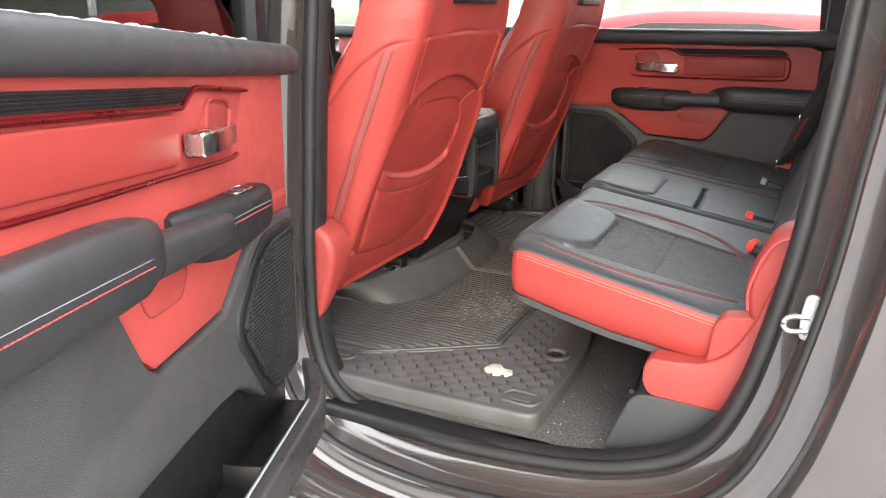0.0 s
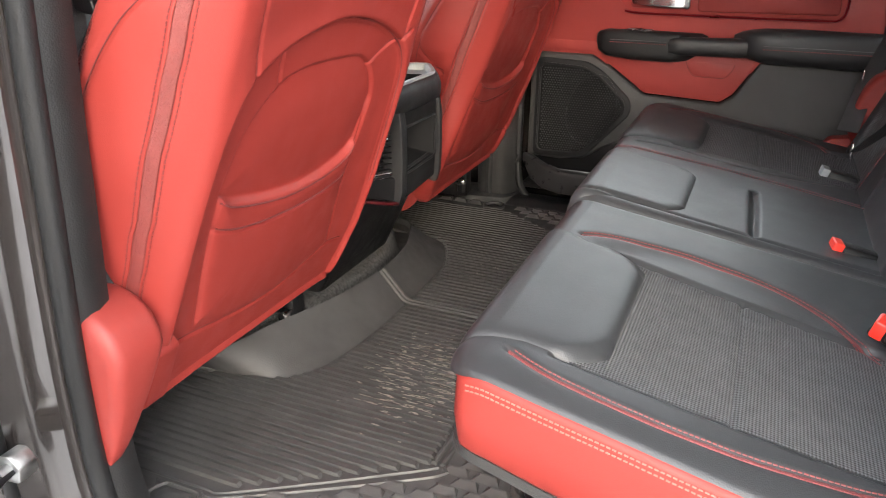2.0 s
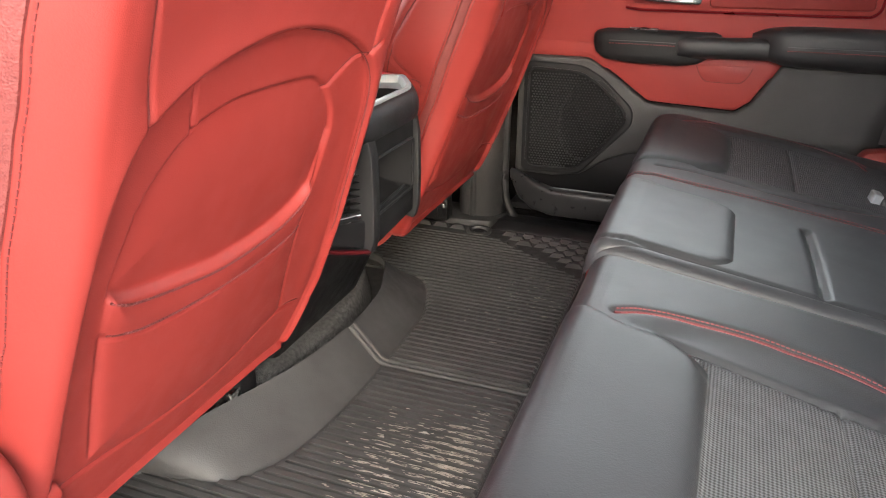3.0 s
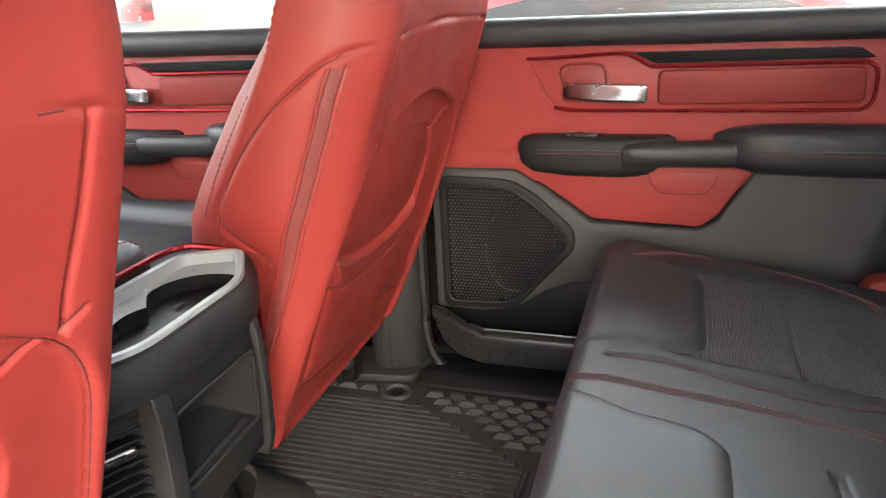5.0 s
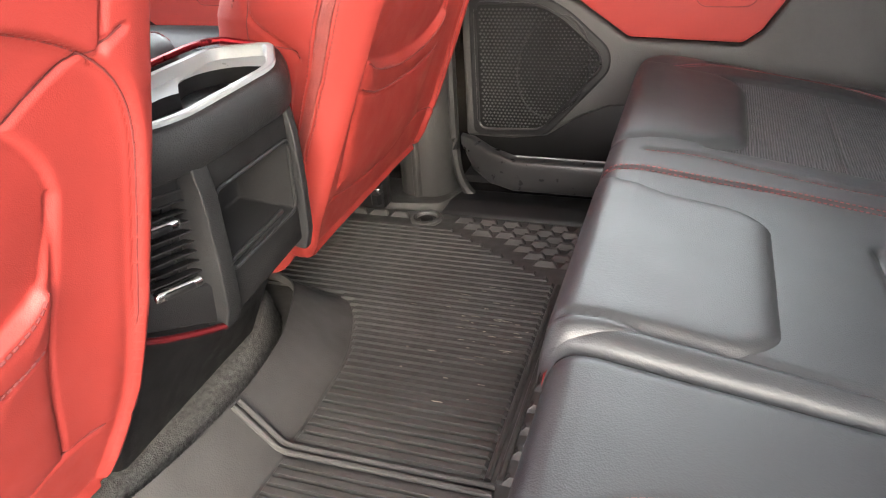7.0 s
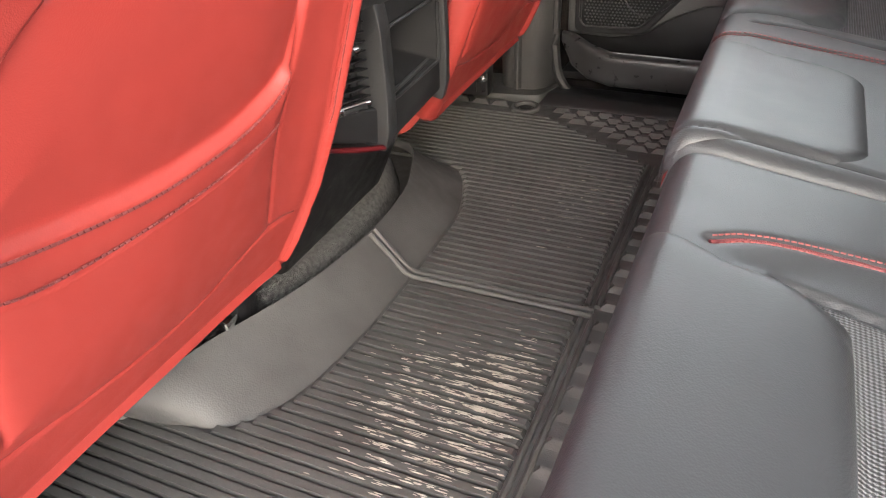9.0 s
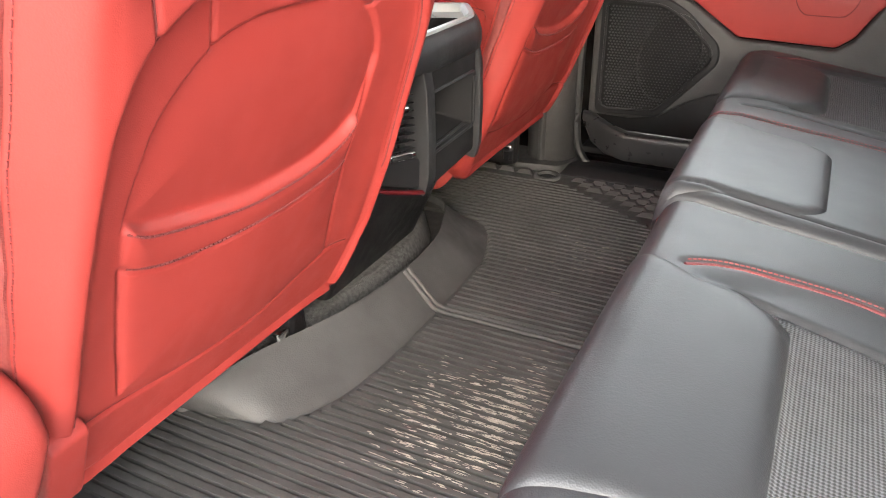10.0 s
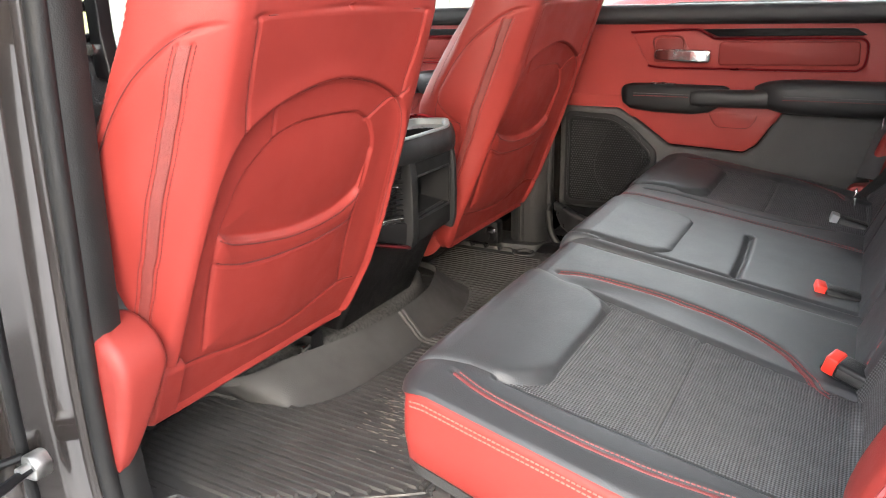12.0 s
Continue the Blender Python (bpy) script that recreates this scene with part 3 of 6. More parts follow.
    q = [(0.045 + i * 0.0075 + (j % 2) * 0.00375, 0.805 + j * 0.0065) for j in range(37) for i in range(31)]
    ok = inside(np.array(q), np.array(rounded([(0.6 * 0 + u * 0.96 + 0.006, 0.92 + (z - 0.92) * 0.95) for u, z in GRILLE], 0.02)))
    verts, faces = [], []
    for (u, z), k in zip(q, ok):
        if k:
            b = len(verts)
            cone = ((u - 0.19) / 0.068) ** 2 + ((z - 0.93) / 0.095) ** 2 < 1
            e = 0.75 if cone else 1.0
            verts += [(u - 0.0030 * e, -0.0242 * sgn, z), (u, -0.0242 * sgn, z - 0.0026 * e), (u + 0.0030 * e, -0.0242 * sgn, z), (u, -0.0242 * sgn, z + 0.0026 * e), (u, -0.0256 * sgn, z)]
            faces += [(b, b + 1, b + 4), (b + 1, b + 2, b + 4), (b + 2, b + 3, b + 4), (b + 3, b, b + 4)]
    part("grille_dots", (verts, faces), GRILLE_BLACK, d, kind="stuff")
    a = np.linspace(0, 2 * math.pi, 36, endpoint=False)
    part("speaker_ring", tube([(0.185 + 0.068 * math.cos(t) + 0.012 * math.sin(t), -0.0235 * sgn, 0.925 + 0.098 * math.sin(t)) for t in a], 0.0018, 6, True), DARK, d)
    # armrest: switch pod, grip bar, elbow pad
    pod = [(0.186, 0.022, 1.122, 0.008, 0.010), (0.193, 0.024, 1.116, 0.018, 0.024), (0.215, 0.026, 1.112, 0.024, 0.034), (0.28, 0.026, 1.109, 0.026, 0.038), (0.38, 0.026, 1.108, 0.026, 0.038),
           (0.42, 0.020, 1.110, 0.022, 0.035), (0.45, 0.010, 1.118, 0.016, 0.026), (0.465, 0.006, 1.124, 0.008, 0.014)]
    part("switch_pod", arm_piece(pod, sgn, power=3.4), BLACK_SOFT, d, "black padded switch pod")
    plate = [(0.262, 0.016), (0.330, 0.018), (0.330, 0.042), (0.266, 0.040)]
    part("switch_plate", prism([(u, -w * sgn) for u, w in rounded(plate, 0.006)], "z", 1.142, 1.1478, 0.0012), DARK, d, "black window switch plate")
    part("plate_rim", tube([(u, -w * sgn, 1.1478) for u, w in rounded(plate, 0.006)], 0.0011, 6, True), CHROME, d, "thin chrome rim")
    part("window_switch", arm_piece([(0.284, 0.029, 1.1468, 0.006, 0.002), (0.298, 0.029, 1.1485, 0.007, 0.003), (0.312, 0.029, 1.1468, 0.006, 0.002)], sgn, 12), GLOSS, d)
    grip = [(0.375, 0.037, 1.113, 0.016, 0.0195), (0.379, 0.037, 1.113, 0.0185, 0.0222), (0.40, 0.036, 1.1135, 0.019, 0.0228), (0.48, 0.036, 1.115, 0.019, 0.0228), (0.555, 0.036, 1.117, 0.019, 0.0235), (0.565, 0.035, 1.1175, 0.0185, 0.0235)]
    part("grip_bar", arm_piece(grip, sgn), BLACK_ARM, d, "black leather grab bar")
    part("grip_seam", tube([(0.378, -w * sgn, z) for w, z in oval(0.037, 1.112, 0.0178, 0.0222, 28)], 0.0012, 6, True), SEAL, d)
    pad = [(0.528, 0.012, 1.136, 0.010, 0.010), (0.545, 0.018, 1.131, 0.020, 0.024), (0.565, 0.024, 1.127, 0.029, 0.034), (0.60, 0.027, 1.1245, 0.032, 0.041), (0.65, 0.027, 1.124, 0.032, 0.043), (0.84, 0.027, 1.122, 0.032, 0.044), (0.90, 0.02, 1.122, 0.024, 0.040), (0.915, 0.014, 1.122, 0.014, 0.034)]
    part("elbow_pad", arm_piece(pad, sgn, power=3.0), BLACK_ARM, d, "black leather elbow pad with contrast stitching")
    seam = lambda u0, u1, w, z: spline([(u0, -w * sgn, z), ((u0 + u1) / 2, -(w + 0.0006) * sgn, z + 0.0005), (u1, -w * sgn, z)], 40)
    part("seam_bead", joined(tube(seam(0.225, 0.372, 0.0515, 1.122), 0.0006, 6), tube(seam(0.60, 0.86, 0.0585, 1.127), 0.0006, 6)), THREAD_GREY, d, "pale grey seam", kind="stuff")
    part("stitching", joined(stitches(seam(0.225, 0.372, 0.0525, 1.116), 0.007, 0.005, 0.0009), stitches(seam(0.60, 0.86, 0.0592, 1.119), 0.007, 0.005, 0.0009)), THREAD_RED, d, kind="stuff")
    if rear:
        # map pocket low on the door
        part("pocket_back", dprism([(0.006, 0.68), (0.72, 0.68), (0.70, 0.87), (0.006, 0.87)], -0.019, -0.012, sgn, 0.002), DARK, d)
        part("pocket_floor", dprism([(0.004, 0.685), (0.67, 0.685), (0.67, 0.702), (0.004, 0.702)], -0.018, 0.05, sgn, 0.004), DARK, d)
        part("pocket_rib", dprism([(0.30, 0.70), (0.315, 0.70), (0.31, 0.735), (0.305, 0.735)], -0.015, 0.05, sgn, 0.002), DARK, d)
        lip = [(0.0, 0.030, 0.775, 0.010, 0.010), (0.03, 0.048, 0.752, 0.015, 0.034), (0.07, 0.066, 0.735, 0.017, 0.036), (0.12, 0.074, 0.724, 0.018, 0.034), (0.60, 0.074, 0.722, 0.018, 0.032), (0.68, 0.040, 0.73, 0.010, 0.026)]
        part("pocket_lip", arm_piece(lip, sgn, 32, 4.5), POCKET, d, "rounded black pocket lip")
        # the highlight along the black lip, laid on as a thin pale strip
        part("lip_glint", tube([(0.12, -0.066 * sgn, 0.7575), (0.60, -0.066 * sgn, 0.754)], 0.0022, 6), GREY_PLASTIC, d, "pale strip drawn as the highlight on the pocket lip")


def door_window(d, sgn, u0, u1, mat):
    part("window_frame", tube([(u0, 0.045 * sgn, 1.335), (u0 + 0.05, 0.03 * sgn, 1.72), (u0 + 0.12, 0.02 * sgn, 1.775), (u1 - 0.12, 0.02 * sgn, 1.775), (u1 - 0.03, 0.03 * sgn, 1.70), (u1, 0.045 * sgn, 1.335)], 0.022, 8), DARK, d)
    pane = part("pane", prism([(u0, 1.33), (u1, 1.33), (u1 - 0.04, 1.74), (u1 - 0.1, 1.775), (u0 + 0.1, 1.775), (u0 + 0.05, 1.74)], "y", 0.043 * sgn, 0.047 * sgn, 0), mat, d, smooth=False)
    pane.visible_shadow = False


door_right = thing("door_1", "closed rear door with red and black trim", "door", (-0.86, 0.82, 0), kind="structure")
door_right.location = (0, 0, 0)
door_panel(door_right, 1)
door_window(door_right, 1, 0.02, 0.86, GLASS)
door_right.location = (-0.86, 0.822, 0)

door_front = thing("door_2", "closed front passenger door with red and black trim", "door", kind="structure")
door_panel(door_front, 1, False)
door_window(door_front, 1, 0.10, 1.0, GLASS)
door_front.location = (-1.885, 0.822, 0)

door_driver = thing("door_4", "closed driver door with red and black trim", "door", kind="structure")
door_panel(door_driver, -1, False)
door_window(door_driver, -1, 0.10, 1.0, GLASS)
door_driver.location = (-1.90, -0.822, 0)

OPEN_AT, OPEN_TURN = (-0.784, -1.005, 0.013), -68.9
door_open = thing("door_3", "open rear door with red padding and black armrest", "door", kind="structure")
door_panel(door_open, -1)
door_window(door_open, -1, 0.02, 0.86, DOOR_GLASS)
verts = spline([(0.05, -0.038, 1.352), (0.86, -0.038, 1.352)], 120)
part("frost_line", tube([(p[0], p[1] + 0.002 * noise.noise((p[0] * 40, 0, 0)), p[2] + 0.0015 + 0.008 * abs(noise.noise((p[0] * 25, 3, 0)))) for p in verts], 0.0026, 6), FROST, door_open, "crust of ice along the glass")
door_open.location = OPEN_AT
door_open.rotation_euler = (0, radians(-4.6), radians(OPEN_TURN))


# ---- floor mat ----
mat_thing = thing("floor_mat", "black ribbed rubber floor mat with dried mud", "floor mat", (-0.7, 0, PAN))
MAT_EDGE = [(-1.12, -0.735), (-0.90, -0.745), (-0.62, -0.74), (-0.395, -0.725), (-0.39, -0.40), (-0.45, 0.0), (-0.39, 0.40), (-0.395, 0.67), (-0.90, 0.675), (-1.12, 0.67)]
part("base", prism(rounded(MAT_EDGE, 0.03), "z", 0.603, FLOOR, 0.008, 3), RUBBER, mat_thing)

FRONT = spline([(-0.380, -1.12), (-0.377, -1.06), (-0.369, -0.98), (-0.338, -0.915), (-0.262, -0.876), (-0.132, -0.859), (0.0, -0.857), (0.10, -0.858), (0.206, -0.866), (0.32, -0.914), (0.352, -0.98), (0.362, -1.06), (0.362, -1.12)], 120)


def front_x(y):
    """Where the mat's ribs end against the raised apron, ahead of the seat."""
    if not -0.366 < y < 0.35:
        return -1.11
    k = np.argmin(np.abs(FRONT[:, 0] - y) + (FRONT[:, 1] < -1.05) * 1.0)
    return FRONT[k, 1]


def side_rear_x(y):
    """The rear end of a rib: the field is cut off at its outer corners."""
    a = abs(y)
    return -0.602 if a < 0.455 else -0.602 - (a - 0.455) / 0.15 * 0.23


PITCH = 0.0152
verts, faces = [], []
for k in range(-41, 41):
    y = (k + 0.5) * PITCH
    if abs(y) > 0.612 or abs(y) < 0.012:
        continue
    x0, x1 = front_x(y) + 0.004, side_rear_x(y)
    h, w = 0.0055, 0.0061
    b = len(verts)
    for x, hh in ((x0, 0.0), (x0 + 0.004, h), (x1 - 0.004, h), (x1, 0.0)):
        verts += [(x, y - w, FLOOR - 0.001), (x, y - w * 0.78, FLOOR + hh), (x, y + w * 0.78, FLOOR + hh), (x, y + w, FLOOR - 0.001)]
    for i in range(3):
        for j in range(3):
            faces.append((b + i * 4 + j, b + i * 4 + j + 1, b + i * 4 + 4 + j + 1, b + i * 4 + 4 + j))
part("ribs", (verts, faces), RUBBER, mat_thing, "parallel moulded rubber ribs", kind="stuff")

# raised apron over the tunnel
top = spline([(-0.435, -1.12), (-0.425, -1.06), (-0.388, -1.01), (-0.291, -0.985), (-0.15, -0.938), (0.0, -0.918), (0.12, -0.925), (0.193, -0.946), (0.275, -0.985), (0.30, -1.05), (0.305, -1.12)], 120)
low = FRONT
rows = []
for t, dz in ((0, 0.001), (0.06, 0.003), (0.3, 0.016), (0.7, 0.041), (0.94, 0.058), (0.985, 0.064), (1.0, 0.066), (1.03, 0.064), (1.04, 0.05)):
    q = low + (top - low) * t
    rows.append(np.stack([q[:, 1], q[:, 0], np.full(len(q), FLOOR + dz)], 1))
part("apron", grid(np.array(rows)), RUBBER_MATTE, mat_thing, "smooth raised rubber apron")
for s in (-0.006, 0.006):
    part("centre_ridge", tube([(-0.585, s, FLOOR + 0.003), (-0.852, s, FLOOR + 0.003), (-0.865, s, FLOOR + 0.008), (-0.916, s, FLOOR + 0.064)], 0.0042, 8), RUBBER, mat_thing)
for s, y0, y1 in ((-1, -0.45, -0.015), (1, 0.015, 0.45)):
    for x in (-0.597, -0.583):
        part("field_border", tube([(x, y0, FLOOR + 0.002), (x, y1, FLOOR + 0.002)], 0.0045, 8), RUBBER, mat_thing)
    for d in ((0.0, 0.012) if s < 0 else ()):
        part("field_corner", tube(spline([(-0.592 + d, s * 0.45, FLOOR + 0.001), (-0.605 + d, s * (0.468 + d), FLOOR + 0.001), (-0.82, s * (0.612 + d), FLOOR + 0.001), (-0.87, s * (0.625 + d), FLOOR + 0.001), (-1.05, s * (0.626 + d), FLOOR + 0.001)], 40), 0.003, 6), RUBBER, mat_thing)

# bricked pads on the outer margins
verts, faces = [], []
for j in range(-40, 40):
    for i in range(0, 20):
        x = -1.09 + i * 0.046 + (j % 2) * 0.023
        y = j * 0.0215
        out = abs(y) > 0.635 or (x > -0.565) or (abs(y) > 0.475 and (x + 0.60) * 0.15 / 0.23 + (abs(y) - 0.49) > 0)
        if not out or x > -0.42 or y < -0.71 or y > 0.655 or (abs(y) < 0.40 and x > -0.47):
            continue
        if any((x - a) ** 2 + (y - b) ** 2 < 0.048 ** 2 for a, b in ((-0.893, -0.66), (-0.448, -0.671), (-0.446, -0.45), (-0.893, 0.64), (-0.446, 0.45), (-0.538, -0.575))):
            continue
        b = len(verts)
        z = FLOOR
        rise, front = (0.0085, 0.0) if y > 0 else (0.005, 0.004)
        verts += [(x - 0.021, y - 0.008, z), (x + 0.021, y - 0.008, z), (x + 0.017, y + 0.009, z), (x - 0.017, y + 0.009, z),
                  (x - 0.011, y + front, z + rise * 0.9), (x + 0.011, y + front, z + rise * 0.9), (x + 0.012, y + 0.007, z + rise), (x - 0.012, y + 0.007, z + rise)]
        faces += [(b + 4, b + 5, b + 6, b + 7), (b, b + 1, b + 5, b + 4), (b + 1, b + 2, b + 6, b + 5), (b + 2, b + 3, b + 7, b + 6), (b + 3, b, b + 4, b + 7)]
part("tread_pattern", (verts, faces), RUBBER, mat_thing, "bricked raised rubber pads", kind="stuff", smooth=False)

for cx, cy in ((-0.893, -0.66), (-0.448, -0.671)):
    hexa = [(cx - 0.042, cy), (cx - 0.03, cy - 0.024), (cx + 0.03, cy - 0.024), (cx + 0.042, cy), (cx + 0.03, cy + 0.024), (cx - 0.03, cy + 0.024)]
    part("clip_rim", tube([(a, b, FLOOR + 0.002) for a, b in rounded(hexa, 0.008)], 0.004, 6, True), RUBBER, mat_thing)
    part("clip_plate", prism(rounded([(cx + (a - cx) * 0.65, cy + (b - cy) * 0.6) for a, b in hexa], 0.006), "z", FLOOR - 0.001, FLOOR + 0.005, 0.002), RUBBER, mat_thing)
for cx, cy in ((-0.446, -0.452), (-0.893, 0.637), (-0.446, 0.452)):
    a = np.linspace(0, 2 * math.pi, 28, endpoint=False)
    part("clip_ring", tube(np.stack([cx + 0.026 * np.cos(a), cy + 0.026 * np.sin(a), np.full(28, FLOOR + 0.003)], 1), 0.006, 8, True), RUBBER, mat_thing)
    part("clip_button", prism([(cx + 0.013 * math.cos(t), cy + 0.013 * math.sin(t)) for t in a], "z", FLOOR, FLOOR + 0.004, 0.001), DARK, mat_thing)
# pale badge: a plain curled shape
badge = [(-0.565, -0.590), (-0.558, -0.565), (-0.540, -0.556), (-0.525, -0.572), (-0.507, -0.572), (-0.500, -0.592), (-0.512, -0.602), (-0.520, -0.590), (-0.527, -0.604), (-0.541, -0.604), (-0.540, -0.588), (-0.552, -0.602)]
part("badge", prism([tuple(p) for p in spline(badge, 48, True)], "z", FLOOR, FLOOR + 0.006, 0.0015), EMBLEM, mat_thing, "worn cream badge shape")

# mud: thin dried streaks along the tops of the ribs
mud = thing("mud_streaks", "dried pale mud streaks on mat ribs", "dirt", (-0.7, -0.2, FLOOR), kind="stuff")
rng = random.Random(4)
verts, faces = [], []
for k in range(-41, 41):
    y = (k + 0.5) * PITCH
    for _ in range(260):
        x = rng.uniform(-0.84, -0.605)
        d1 = ((x + 0.655) / 0.045) ** 2 + ((y + 0.185) / 0.075) ** 2
        d2 = ((x + 0.74) / 0.05) ** 2 + ((y + 0.24) / 0.10) ** 2
        d3 = ((x + 0.66) / 0.05) ** 2 + ((y + 0.30) / 0.07) ** 2
        d4 = ((x + 0.68) / 0.07) ** 2 + ((y - 0.30) / 0.10) ** 2
        chance = 0.75 * math.exp(-d1 * 1.5) + 0.28 * math.exp(-d2 * 1.3) + 0.3 * math.exp(-d3 * 1.3) + 0.05 * math.exp(-d4)
        if rng.random() > chance or x < front_x(y) + 0.02:
            continue
        L = rng.uniform(0.002, 0.011)
        yy, w = y + rng.uniform(-0.0042, 0.0042), rng.uniform(0.0004, 0.0013)
        b = len(verts)
        z = FLOOR + 0.0058
        verts += [(x - L, yy, z), (x - L * 0.5, yy - w, z + 0.0003), (x + L * 0.6, yy - w * 0.8, z + 0.0003), (x + L, yy, z), (x + L * 0.4, yy + w, z), (x - L * 0.6, yy + w * 0.7, z)]
        faces.append(tuple(range(b, b + 6)))
part("streaks", (verts, faces), DIRT, mud, smooth=False, kind="stuff")
crumbs = thing("crumbs", "small pale crumbs and grit on carpet", "dirt", (-0.3, -0.6, PAN), kind="stuff")
verts, faces = [], []
for _ in range(70):
    x, y = rng.uniform(-0.39, -0.15), rng.uniform(-0.74, -0.3)
    r = rng.uniform(0.0004, 0.0012)
    b = len(verts)
    verts += [(x - r, y - r, PAN), (x + r, y - r, PAN), (x, y + r, PAN), (x, y, PAN + 2 * r)]
    faces += [(b, b + 1, b + 3), (b + 1, b + 2, b + 3), (b + 2, b, b + 3)]
part("grit", (verts, faces), DIRT, crumbs, smooth=False, kind="stuff")


# ---- front seats ----
def seat_x(z):
    """The raked plane of the seat's back."""
    return -0.81 + 0.38 * (np.minimum(z, 1.36) - 1.078) + 0.22 * np.maximum(z - 1.36, 0)


def seat_section(z, n=560):
    zs = [0.775, 0.85, 0.9, 1.0, 1.15, 1.3, 1.4, 1.5, 1.56]
    W = np.interp(z, zs, [0.247, 0.26, 0.269, 0.284, 0.293, 0.285, 0.270, 0.245, 0.185])
    wr = np.interp(z, zs, [0.215, 0.225, 0.232, 0.230, 0.220, 0.212, 0.206, 0.185, 0.14])
    b = np.interp(z, zs, [0.0, 0.003, 0.006, 0.009, 0.010, 0.008, 0.005, 0.002, 0.0])
    D = np.interp(z, zs, [0.15, 0.18, 0.195, 0.21, 0.198, 0.162, 0.132, 0.105, 0.07])
    half = [(0.0, 0.0), (wr * 0.5, 0.0), (wr * 0.80, -b * 0.5), (wr - 0.006, -b), (wr + 0.020, 0.010 - b), (W - 0.014, 0.052), (W, 0.115), (W - 0.01, D - 0.03), (W - 0.045, D), (W - 0.095, D - 0.035), (W * 0.42, D - 0.09), (0.0, D - 0.10)]
    loop = half + [(-a, b) for a, b in half[-2:0:-1]]
    fine = spline(loop, 2400, True)
    step = np.linalg.norm(np.roll(fine, -1, 0) - fine, axis=1) * (1 + 0.7 / (1 + np.exp((fine[:, 1] - 0.065) / 0.008)))
    along = np.concatenate([[0], np.cumsum(step)])
    fine = np.concatenate([fine, fine[:1]])
    want = np.linspace(0, along[-1], n, endpoint=False)
    return np.stack([np.interp(want, along, fine[:, 0]), np.interp(want, along, fine[:, 1])], 1)


